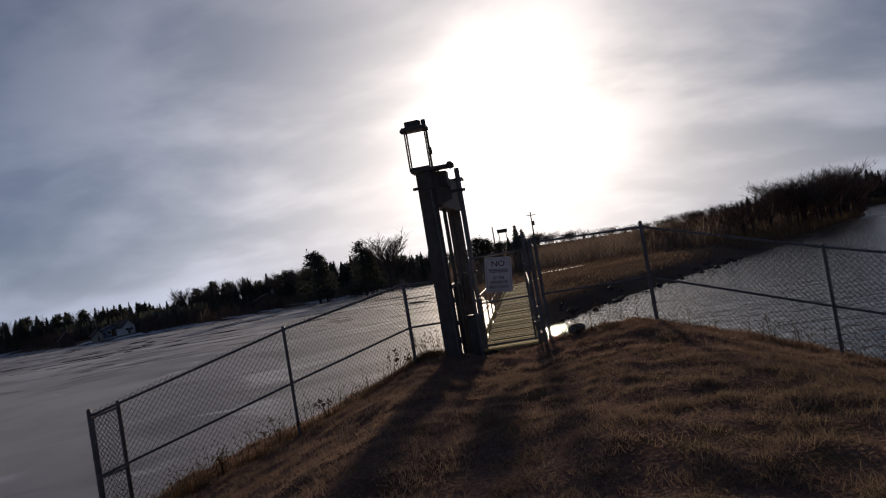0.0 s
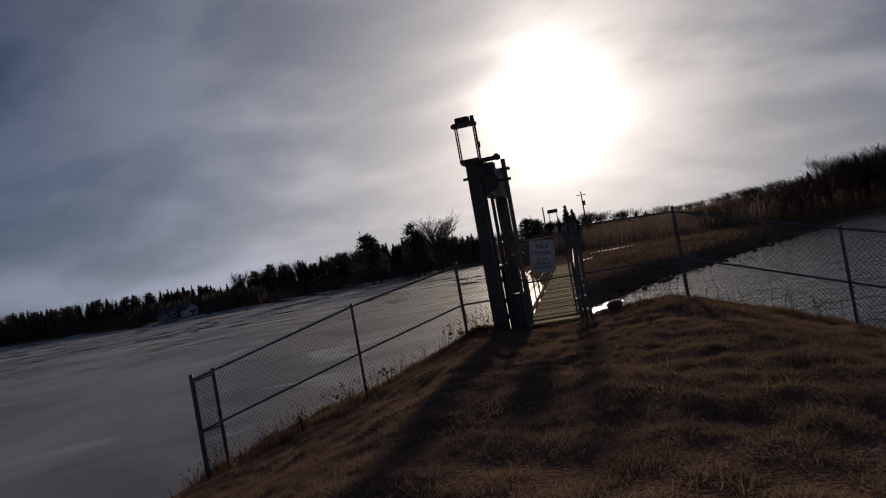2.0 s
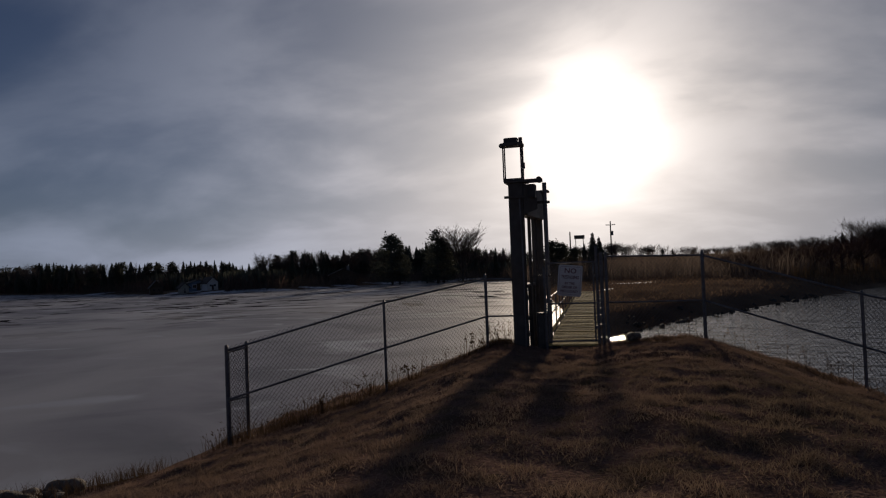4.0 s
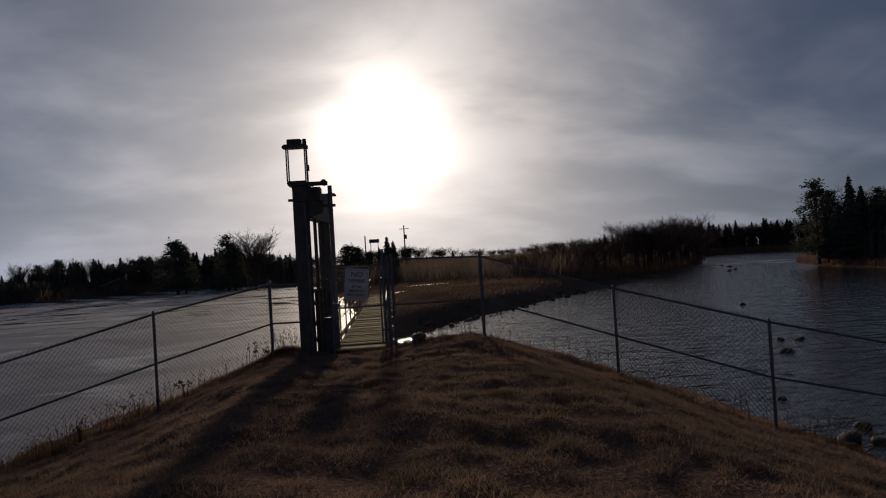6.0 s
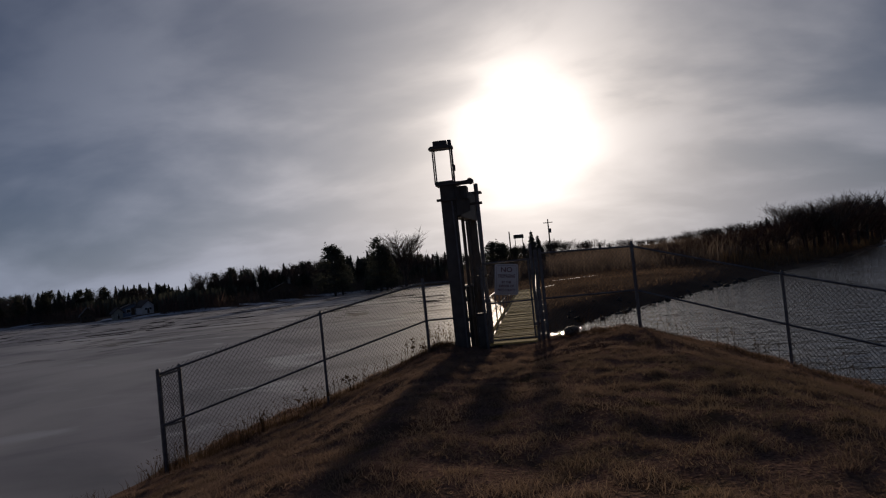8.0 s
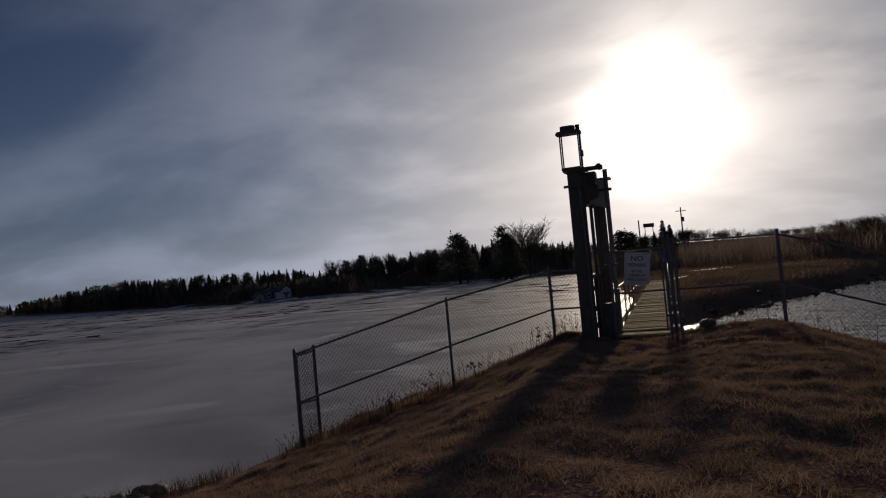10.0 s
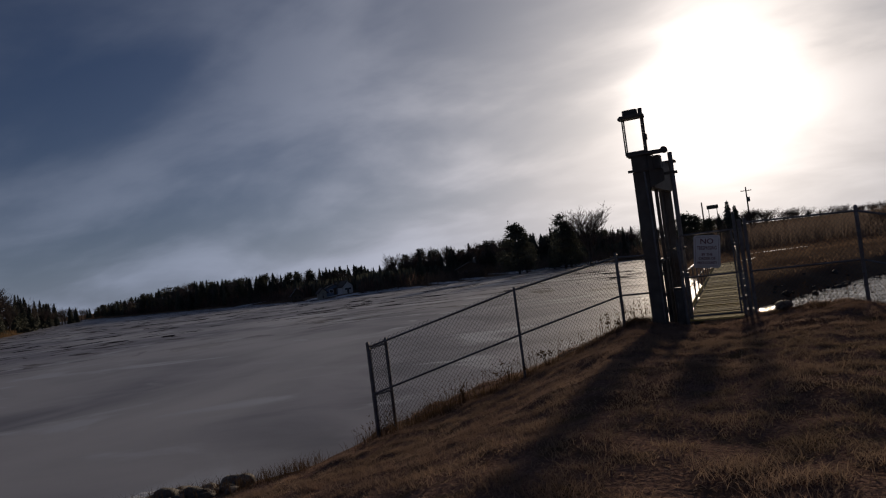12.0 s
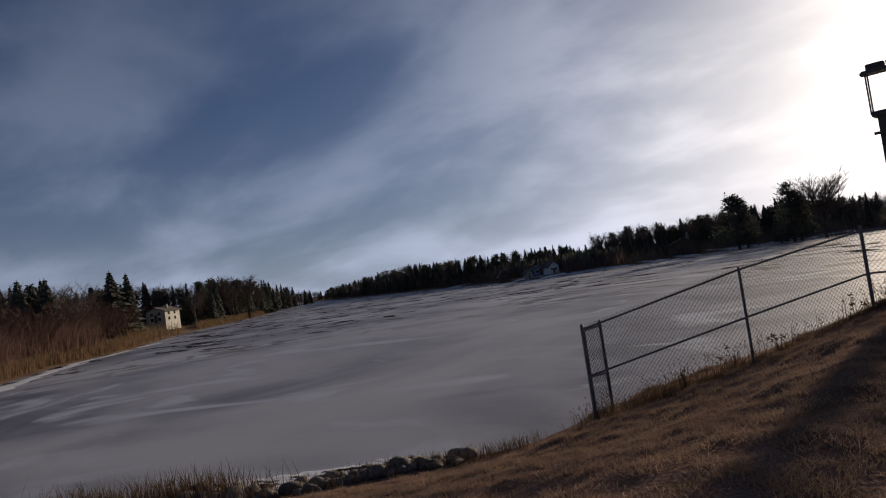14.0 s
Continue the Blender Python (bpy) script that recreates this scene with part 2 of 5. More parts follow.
def ice_material():
    """Thawing lake ice: grey sheet with whiter wind-blown crust and ragged darker marks."""
    m = bpy.data.materials.new("thawing_ice")
    m.use_nodes = True
    nt = m.node_tree
    b = nt.nodes["Principled BSDF"]
    co = nt.nodes.new("ShaderNodeTexCoord")

    def noise_at(scale, stretch, detail=5.0, distortion=0.0, turn=0.0):
        mp = nt.nodes.new("ShaderNodeMapping")
        mp.inputs["Scale"].default_value, mp.inputs["Rotation"].default_value = stretch, (0, 0, radians(turn))
        nt.links.new(co.outputs["Object"], mp.inputs["Vector"])
        n = nt.nodes.new("ShaderNodeTexNoise")
        n.inputs["Scale"].default_value, n.inputs["Detail"].default_value, n.inputs["Distortion"].default_value = scale, detail, distortion
        nt.links.new(mp.outputs[0], n.inputs["Vector"])
        return n.outputs["Fac"]

    def step(fac, lo, hi):
        r = nt.nodes.new("ShaderNodeMapRange")
        r.interpolation_type = "SMOOTHSTEP"
        r.inputs["From Min"].default_value, r.inputs["From Max"].default_value = lo, hi
        nt.links.new(fac, r.inputs["Value"])
        return r.outputs[0]

    def mix(fac, a, c):
        x = nt.nodes.new("ShaderNodeMix")
        x.data_type = "RGBA"
        nt.links.new(fac, x.inputs[0])
        for i, v in ((6, a), (7, c)):
            if isinstance(v, tuple):
                x.inputs[i].default_value = (*v, 1)
            else:
                nt.links.new(v, x.inputs[i])
        return x.outputs[2]

    base = mix(step(noise_at(0.15, (1, 1, 1), 9, 0.9), 0.30, 0.72), (0.115, 0.116, 0.138), (0.285, 0.28, 0.315))
    crust = mix(step(noise_at(0.035, (1, 1, 1), 6, 0.6, 25), 0.48, 0.68), base, (0.40, 0.40, 0.42))
    # ragged dark marks gathered in a few fields
    dark_marks = step(noise_at(0.21, (0.7, 0.9, 1), 7, 1.3, 8), 0.565, 0.58)
    fields = step(noise_at(0.02, (1, 1, 1), 3, 0.0, 75), 0.33, 0.43)
    # the marks fade in between 50 and 85 metres out
    away = nt.nodes.new("ShaderNodeVectorMath")
    away.operation = "LENGTH"
    nt.links.new(co.outputs["Object"], away.inputs[0])
    both = nt.nodes.new("ShaderNodeMath")
    both.operation = "MULTIPLY"
    nt.links.new(dark_marks, both.inputs[0])
    nt.links.new(fields, both.inputs[1])
    open_ = nt.nodes.new("ShaderNodeMath")
    open_.operation = "MULTIPLY"
    nt.links.new(both.outputs[0], open_.inputs[0])
    nt.links.new(step(away.outputs["Value"], 50.0, 85.0), open_.inputs[1])
    streak = open_.outputs[0]
    patch = step(noise_at(0.11, (0.9, 1.1, 1), 9, 1.4, 15), 0.55, 0.66)
    crusted = mix(patch, crust, (0.42, 0.44, 0.48))
    nt.links.new(mix(streak, crusted, (0.03, 0.03, 0.034)), b.inputs["Base Color"])
    # the dark marks have no gloss and are rougher
    gloss = nt.nodes.new("ShaderNodeMapRange")
    gloss.inputs["To Min"].default_value, gloss.inputs["To Max"].default_value = 0.26, 0.0
    nt.links.new(streak, gloss.inputs["Value"])
    nt.links.new(gloss.outputs[0], b.inputs["Specular IOR Level"])
    rough = nt.nodes.new("ShaderNodeMapRange")
    rough.inputs["To Min"].default_value, rough.inputs["To Max"].default_value = 0.52, 0.9
    nt.links.new(streak, rough.inputs["Value"])
    nt.links.new(rough.outputs[0], b.inputs["Roughness"])
    bump = nt.nodes.new("ShaderNodeBump")
    bump.inputs["Strength"].default_value, bump.inputs["Distance"].default_value = 0.25, 0.03
    nt.links.new(noise_at(1.4, (1, 1, 1), 6), bump.inputs["Height"])
    nt.links.new(bump.outputs[0], b.inputs["Normal"])
    return m


def water_material():
    m = bpy.data.materials.new("rippled_river_water")
    m.use_nodes = True
    nt = m.node_tree
    b = nt.nodes["Principled BSDF"]
    b.inputs["Base Color"].default_value = (0.024, 0.025, 0.026, 1)
    b.inputs["Roughness"].default_value, b.inputs["IOR"].default_value = 0.06, 1.33
    co = nt.nodes.new("ShaderNodeTexCoord")
    heights = []
    for scale, stretch, weight in ((0.95, (0.5, 1.3, 1), 1.1), (2.6, (0.6, 1.4, 1), 0.3), (0.22, (1, 1.5, 1), 0.9)):
        mp = nt.nodes.new("ShaderNodeMapping")
        mp.inputs["Scale"].default_value, mp.inputs["Rotation"].default_value = stretch, (0, 0, radians(-25))
        nt.links.new(co.outputs["Object"], mp.inputs["Vector"])
        n = nt.nodes.new("ShaderNodeTexNoise")
        n.inputs["Scale"].default_value, n.inputs["Detail"].default_value, n.inputs["Distortion"].default_value = scale, 3.0, 0.4
        nt.links.new(mp.outputs[0], n.inputs["Vector"])
        w = nt.nodes.new("ShaderNodeMath")
        w.operation = "MULTIPLY"
        w.inputs[1].default_value = weight
        nt.links.new(n.outputs["Fac"], w.inputs[0])
        heights.append(w.outputs[0])
    total = heights[0]
    for h in heights[1:]:
        a = nt.nodes.new("ShaderNodeMath")
        a.operation = "ADD"
        nt.links.new(total, a.inputs[0])
        nt.links.new(h, a.inputs[1])
        total = a.outputs[0]
    bump = nt.nodes.new("ShaderNodeBump")
    bump.inputs["Strength"].default_value, bump.inputs["Distance"].default_value = 1.0, 0.15
    nt.links.new(total, bump.inputs["Height"])
    nt.links.new(bump.outputs[0], b.inputs["Normal"])
    return m


GROUND, ICE, WATER = ground_material(), ice_material(), water_material()


# ---- building helpers ----
class Shape:
    """Collects vertices and faces for one mesh."""

    def __init__(self):
        self.v, self.f = [], []

    def add(self, verts, faces):
        n = len(self.v)
        self.v += [tuple(p) for p in verts]
        self.f += [tuple(n + i for i in face) for face in faces]
        return self

    def box(self, lo, hi, bevel=0.0, m=None):
        """A box with chamfered upright edges."""
        (x0, y0, z0), (x1, y1, z1) = lo, hi
        c = bevel
        if c:
            ring = [(x0 + c, y0), (x1 - c, y0), (x1, y0 + c), (x1, y1 - c), (x1 - c, y1), (x0 + c, y1), (x0, y1 - c), (x0, y0 + c)]
        else:
            ring = [(x0, y0), (x1, y0), (x1, y1), (x0, y1)]
        n = len(ring)
        verts = [Vector((x, y, z)) for z in (z0, z1) for x, y in ring]
        if m is not None:
            verts = [m @ p for p in verts]
        return self.add(verts, [tuple(range(n))[::-1], tuple(range(n, 2 * n))] + [(i, (i + 1) % n, n + (i + 1) % n, n + i) for i in range(n)])

    def tube(self, points, radii, sides=8, cap=True):
        """A round bar along points, with a radius at each (or one for all)."""
        pts = [Vector(p) for p in points]
        if isinstance(radii, (int, float)):
            radii = [radii] * len(pts)
        verts, faces = [], []
        for i, p in enumerate(pts):
            d = (pts[min(i + 1, len(pts) - 1)] - pts[max(i - 1, 0)]).normalized()
            a = d.cross(Vector((0, 0, 1)) if abs(d.z) < 0.9 else Vector((1, 0, 0))).normalized()
            b = d.cross(a)
            verts += [p + radii[i] * (math.cos(k * math.tau / sides) * a + math.sin(k * math.tau / sides) * b) for k in range(sides)]
        for i in range(len(pts) - 1):
            for k in range(sides):
                k2 = (k + 1) % sides
                faces.append((i * sides + k, i * sides + k2, (i + 1) * sides + k2, (i + 1) * sides + k))
        if cap:
            faces += [tuple(range(sides))[::-1], tuple(range((len(pts) - 1) * sides, len(pts) * sides))]
        return self.add(verts, faces)

    def mesh(self, name):
        me = bpy.data.meshes.new(name)
        me.from_pydata(self.v, [], self.f)
        me.update()
        return me


def smooth(me):
    me.polygons.foreach_set("use_smooth", [True] * len(me.polygons))
    return me


def thing(name, at, label, category, group="", kind="", turn=0.0):
    ob = new(name)
    ob.empty_display_size = 0.2
    ob.matrix_world = pose(*at, 0, 0, turn)
    return tagged(ob, label, category, group, kind)


def part(name, shape, mat, parent, label=""):
    """One mesh under a thing or a part, in the thing's own space."""
    me = shape.mesh(name) if isinstance(shape, Shape) else shape
    if not me.materials:
        me.materials.append(mat)
    ob = new(name, me)
    ob.parent = parent
    return tagged(ob, label)


def single(name, shape, mat, label, category, kind="", group=""):
    me = shape.mesh(name) if isinstance(shape, Shape) else shape
    me.materials.append(mat)
    return tagged(new(name, me), label, category, group, kind)


def ease(x):
    x = np.clip(x, 0, 1)
    return x * x * (3 - 2 * x)


# ---- the land ----
WATER_Z = -1.1


def side_of(x, y, line):
    """Distance to an open polyline, positive to its left."""
    best, sign = np.full(np.shape(x), 1e9), np.ones(np.shape(x))
    for (ax, ay), (bx, by) in zip(line, line[1:]):
        dx, dy = bx - ax, by - ay
        k = np.clip(((x - ax) * dx + (y - ay) * dy) / (dx * dx + dy * dy), 0, 1)
        d = np.hypot(x - ax - k * dx, y - ay - k * dy)
        s = np.where(dx * (y - ay) - dy * (x - ax) >= 0, 1.0, -1.0)
        near = d < best - 1e-9
        best, sign = np.where(near, d, best), np.where(near, s, sign)
    return best * sign


FAR_SHORE = [(700, 1100), (242, 388), (116, 182), (68, 119), (35, 82), (13, 57), (7, 46.5), (4.6, 46.0), (3.6, 50), (4, 80), (4, 150), (-2, 182), (-15, 187),
             (-35, 192), (-53, 160), (-68, 152), (-90, 164), (-122, 190), (-178, 233), (-262, 290), (-340, 356), (-900, 800)]
LEFT_BANK = [(-900, 700), (-340, 320), (-191, 172), (-130, 93), (-96, 59), (-85, 43), (-70, 30), (-52, 16), (-30, 7), (-18, 3)]
RIGHT_BANK = [(60, -200), (66, 20), (82, 74), (93, 106), (114, 143), (170, 206), (270, 310), (900, 900)]

RIVER_EDGE = [(242, 388), (116, 182), (68, 119), (42, 91)]


def tussocks(x, y):
    """Lumps of the unmown lawn, half a metre across, between -1 and 1."""
    wx, wy = x + 0.35 * np.sin(1.7 * y + 0.3 * x), y + 0.35 * np.sin(1.9 * x - 0.5 * y)
    return np.sin(wx * 6.1 + 1.3 * np.sin(wy * 2.3)) * np.sin(wy * 5.3 + 1.1 * np.sin(wx * 2.9))


def land(x, y):
    """The ground's height: the dam's near end, the meadow beyond it, and the banks of the lake and the river."""
    x, y = np.asarray(x, float), np.asarray(y, float)
    bed = np.full(x.shape, -3.0)
    # the near dike with the lawn
    axis = np.where(y > 0, 0.06 * y, 0.0)
    d = x - axis
    half = 8.0 + 3.2 * ease((13.2 - y) / 3.4) + 2.2 * np.clip(9.9 - y, 0, 8)
    out = np.maximum(0, -d - 1.4) / (half - 1.4)
    left = np.where(out < 1, 2.05 * np.maximum(1 - out, 0) ** (1.15 + 0.7 * ease((13.0 - y) / 3.0)), 2.05 * (1 - out))
    right = 2.05 - np.maximum(0, d - 3.1) * 0.355
    top = np.where(d < 0, left, right) - 0.30 * ease((y - 8.5) / 7.0) * np.exp(-((d - 0.3) / 2.6) ** 2) + 0.10 * np.exp(-((x - 4.1) ** 2 + (y - 15.0) ** 2) / 3.0)
    top = np.where(top < 0.0, top * 1.6, top) + 0.05 * np.sin(x * 1.3 + 0.7 * y) * np.cos(y * 0.9 - 0.4 * x)
    end = np.maximum(0, y - 17.3 + 0.10 * np.maximum(0, np.abs(d - 0.6) - 1.5) ** 1.4)
    uneven = np.sin(x * 2.3 + 1.7 * np.sin(y * 1.1)) * np.sin(y * 2.9 + x * 0.7) * 0.03 + np.sin(x * 4.1 + y * 2.3) * np.sin(y * 4.6 - x * 1.7) * 0.02
    uneven = uneven + 0.036 * np.maximum(tussocks(x, y), -0.4) * (0.6 + 0.4 * np.sin(x * 0.9 + 1.3 * np.sin(y * 0.7)))
    top = top + np.where((np.abs(x) < 18) & (top > 0.2), uneven, 0.0)
    near = np.maximum(top - 1.1 * end, -3.0)
    # beyond the dam: bank, meadow, then a low hill
    s = -side_of(x, y, FAR_SHORE)
    hill = 5.5 * ease((s - 30) / 150) * ease((x + 60) / 120) + 1.5 * ease((s - 10) / 60)
    river_side = ease((x - 1.5 - 0.75 * np.maximum(0, y - 46.0)) / 6.0)
    bank = np.where(s > 0, (WATER_Z * river_side - 0.05) + np.minimum(s * (0.10 + 0.05 * river_side), 0.9 + 2.0 * river_side), np.maximum(-3.0, s * 0.5 + WATER_Z * river_side - 0.05))
    far = np.where(s > 0, bank + hill, bank)
    s = -side_of(x, y, LEFT_BANK)
    lb = np.where(s > 0, -0.05 + np.minimum(s * 0.12, 1.2) + 2.6 * ease((s - 10) / 50), np.maximum(-3.0, s * 0.3 - 0.05))
    s = -side_of(x, y, RIGHT_BANK)
    rb = np.where(s > 0, WATER_Z - 0.05 + np.minimum(s * 0.2, 1.8) + 4.0 * ease((s - 10) / 80), np.maximum(-3.0, s * 0.3 + WATER_Z - 0.05))
    bearing, reach = np.degrees(np.arctan2(x, y)), np.hypot(x, y)
    bar = np.where((bearing > 27) & (bearing < 46), np.clip(WATER_Z + (reach - 425) * 0.09, -3.0, 1.0), -3.0)
    return np.maximum.reduce([bed, near, far, lb, rb, bar])


def land_z(x, y):
    return float(land(np.array([x]), np.array([y]))[0])


def warp(n, fine, reach):
    """Even steps near the middle, ever longer ones out to the horizon."""
    u = np.linspace(-1, 1, n)
    k = math.asinh(reach / fine)
    return fine * np.sinh(u * k)


gx, gy = warp(450, 6.0, 2600), warp(450, 6.0, 2600) + 9.0
X, Y = np.meshgrid(gx, gy)
Z = land(X, Y)
n = len(gx)
idx = np.arange(n * n).reshape(n, n)
quads = np.stack([idx[:-1, :-1], idx[:-1, 1:], idx[1:, 1:], idx[1:, :-1]], -1).reshape(-1, 4)
me = bpy.data.meshes.new("ground")
me.from_pydata(np.stack([X, Y, Z], -1).reshape(-1, 3).tolist(), [], quads.tolist())
smooth(me)
me.materials.append(GROUND)
tagged(new("ground", me), "dry brown lawn and meadow round the dam", "ground", kind="structure")

# deck line of the dam: from the gate to the far bank
DECK_A, DECK_B = Vector((1.39, 17.0, 1.82)), Vector((5.4, 49.5, 2.0))
DECK_DIR = (DECK_B - DECK_A).normalized()
DECK_SIDE = Vector((DECK_DIR.y, -DECK_DIR.x, 0)).normalized()
DECK_TURN = math.degrees(math.atan2(-DECK_DIR.x, DECK_DIR.y))


def sheet(name, outline, z, mat, label):
    s = Shape()
    s.add([(x, y, z) for x, y in outline], [tuple(range(len(outline)))])
    return single(name, s, mat, label, name.split("_")[0], "structure")


# lake ice west of the dam, river water east of it
a, b = DECK_A + DECK_SIDE * -0.55, DECK_B + DECK_SIDE * -0.55
sheet("lake_ice", [(-2600, -60), (-18, -60), (0.4, 10.0), (a.x, a.y), (b.x, b.y), (60, 500), (-300, 2600), (-2600, 2600)], 0.0, ICE, "grey thawing lake ice with white crust and dark marks")
a, b = DECK_A + DECK_SIDE * -0.3, DECK_B + DECK_SIDE * -0.3
sheet("water_river", [(a.x, 8.0), (10, -300), (2600, -300), (2600, 2600), (60, 500), (b.x, b.y), (a.x, a.y)], WATER_Z, WATER, "dark rippled river water below the dam")


# ---- the dam and its walkway ----
DECK_LEN = (DECK_B - DECK_A).length

dam = thing("dam_wall", (DECK_A.x, DECK_A.y, 0), "weathered concrete dam wall under the plank walkway", "dam", kind="structure", turn=DECK_TURN)
part("wall", Shape().box((-0.75, 0.6, -3.2), (-0.35, DECK_LEN, 0.45), 0.03), CONCRETE, dam)
part("abutment", Shape().box((-0.7, 0.0, -3.2), (0.9, 0.9, 1.56), 0.05), CONCRETE, dam)
for k in range(7):
    y = 4.2 + k * 4.6
    part("pier", Shape().box((-1.0, y - 0.3, -3.2), (0.9, y + 0.3, 1.55), 0.06), CONCRETE, dam)

deck = thing("walkway", (DECK_A.x, DECK_A.y, 0), "plank walkway over the dam with pipe handrails", "walkway", turn=DECK_TURN)
for x in (-0.45, 0.45):
    part("beam", Shape().box((x - 0.06, 0, 1.56), (x + 0.06, DECK_LEN, 1.765), 0.01), DARKSTEEL, deck)
for x in (-0.68, 0.65):
    for h, r in ((1.07, 0.022), (0.58, 0.018)):
        part("handrail", Shape().tube([(x, 0.35, 1.82 + h), (x, DECK_LEN, 1.82 + h)], r, 8), GALV, deck)
    for k in range(14):
        y = 0.4 + k * 2.4
        part("rail_post", Shape().tube([(x, y, 1.62), (x, y, 2.9)], 0.022, 8), GALV, deck)
    part("toe_board", Shape().box((x - 0.015, 0.3, 1.835), (x + 0.015, DECK_LEN, 1.96)), PLANK, deck)

# ---- the sluice hoist ----
hoist = thing("sluice_gate_hoist", (0.14, 16.9, 0), "tall grey steel sluice gate hoist with two columns", "gate hoist", turn=-9.0)


def i_beam(shape, x, y, w, d, z0, z1, t=0.03):
    """A wide-flange column: two flanges facing the lawn and its rear, one web."""
    shape.box((x - w / 2, y - d / 2, z0), (x + w / 2, y - d / 2 + t, z1))
    shape.box((x - w / 2, y + d / 2 - t, z0), (x + w / 2, y + d / 2, z1))
    shape.box((x - t / 2, y - d / 2 + t, z0), (x + t / 2, y + d / 2 - t, z1))
    return shape


TOP = 5.85
part("column", i_beam(Shape(), 0.0, 0.0, 0.34, 0.30, -2.0, TOP), STEEL, hoist)
part("column", i_beam(Shape(), 0.19, 2.55, 0.29, 0.28, -2.0, TOP), STEEL, hoist)
part("base_plate", Shape().box((-0.28, -0.26, 1.70), (0.28, 0.26, 1.80), 0.03), STEEL, hoist)
part("crossbeam", Shape().box((-0.04, 0.16, TOP - 0.78), (0.24, 2.40, TOP - 0.04), 0.02, Matrix.Rotation(radians(-4.0), 4, "Z")), STEEL, hoist)
part("gusset", Shape().add([(0.20, -0.1, TOP), (0.20, -0.1, TOP - 0.78), (0.46, 0.5, TOP - 0.62), (0.46, 0.5, TOP - 0.16), (0.175, -0.1, TOP), (0.175, -0.1, TOP - 0.78), (0.43, 0.5, TOP - 0.62), (0.43, 0.5, TOP - 0.16)],
                         [(0, 1, 2, 3), (7, 6, 5, 4), (0, 3, 7, 4), (1, 5, 6, 2), (0, 4, 5, 1), (3, 2, 6, 7)]), STEEL, hoist)
part("cap_plate", Shape().box((-0.26, -0.22, TOP + 0.004), (0.30, 0.26, TOP + 0.05), 0.02), STEEL, hoist)
part("cap_plate", Shape().box((0.1, 2.32, TOP + 0.004), (0.56, 2.78, TOP + 0.05), 0.02), STEEL, hoist)
part("bracket", Shape().box((-0.27, -0.2, TOP - 0.38), (0.24, -0.155, TOP - 0.32), 0.01), STEEL, hoist)
part("bracket", Shape().box((0.10, 2.3, TOP - 0.45), (0.40, 2.39, TOP - 0.36), 0.01), STEEL, hoist)
# hoist stems between the columns
for x, y in ((0.17, 0.95), (0.25, 1.65)):
    part("lifting_stem", Shape().tube([(x, y, -0.5), (x, y, TOP - 0.05)], 0.045, 8), DARKSTEEL, hoist)
part("gate_leaf", Shape().box((-0.06, 0.2, -1.6), (0.02, 2.4, 0.75), 0.02), DARKSTEEL, hoist)
for z in (2.05, 2.45, 2.95, 3.25):
    part("guide_bar", Shape().box((-0.10, 0.16, z), (0.18, 2.42, z + 0.08), 0.01), DARKSTEEL, hoist)
for y in (0.5, 1.15, 1.95):
    part("guide_post", Shape().box((0.14, y - 0.05, 1.5), (0.24, y + 0.05, 3.3), 0.01), DARKSTEEL, hoist)
# drive arm, sheave and the guard pipe beside the walkway
part("drive_arm", Shape().box((0.10, -0.05, TOP + 0.0), (0.66, 0.08, TOP + 0.09), 0.02), STEEL, hoist)
part("sheave", Shape().tube([(0.58, -0.07, TOP + 0.06), (0.58, 0.09, TOP + 0.06)], 0.075, 16), DARKSTEEL, hoist)
part("gearbox", Shape().box((0.02, 0.1, TOP - 0.34), (0.45, 0.55, TOP - 0.02), 0.05), DARKSTEEL, hoist)
part("guard_pipe", Shape().tube([(0.64, 0.6, 1.75), (0.64, 0.6, TOP + 0.05)], 0.055, 12), GALV, hoist)
part("pipe_clamp", Shape().box((0.42, 0.54, TOP - 0.48), (0.76, 0.66, TOP - 0.42), 0.01), STEEL, hoist)
part("pipe_clamp", Shape().box((0.25, 0.54, 3.5), (0.76, 0.66, 3.56), 0.01), STEEL, hoist)
# control cabinet with its door beside the gate, and the cable pipe up the near column
cabinet = part("control_cabinet", Shape().box((0.36, 0.22, 1.70), (0.62, 0.48, 2.62), 0.012), DARKSTEEL, hoist, "dark steel control cabinet")
part("cabinet_door", Shape().box((0.385, 0.205, 1.85), (0.595, 0.2195, 2.56), 0.004), STEEL, cabinet)
part("cabinet_handle", Shape().box((0.40, 0.18, 2.15), (0.42, 0.2045, 2.27), 0.004), GALV, cabinet)
part("cable_pipe", Shape().tube([(0.13, -0.175, 1.75), (0.13, -0.175, 4.2), (0.10, -0.175, TOP - 0.4)], 0.02, 8), GALV, hoist)
# open frame over the near column, with the motor on top
z0, z1 = TOP + 0.05, TOP + 0.93
for x in (-0.27, 0.17):
    for y in (-0.12, 0.14):
        part("frame_leg", Shape().box((x - 0.015, y - 0.015, z0), (x + 0.015, y + 0.015, z1)), STEEL, hoist)
for y in (-0.12, 0.14):
    part("frame_bar", Shape().box((-0.27, y - 0.02, z0 + 0.015), (0.17, y + 0.02, z0 + 0.07)), STEEL, hoist)
part("frame_plate", Shape().box((-0.32, -0.18, z1), (0.22, 0.20, z1 + 0.07), 0.01), STEEL, hoist)
part("motor_housing", Shape().box((-0.25, -0.13, z1 + 0.07), (0.09, 0.14, z1 + 0.20), 0.05), DARKSTEEL, hoist)
part("motor_flange", Shape().tube([(-0.34, 0.0, z1 + 0.04), (-0.34, 0.1, z1 + 0.04)], 0.05, 12), DARKSTEEL, hoist)
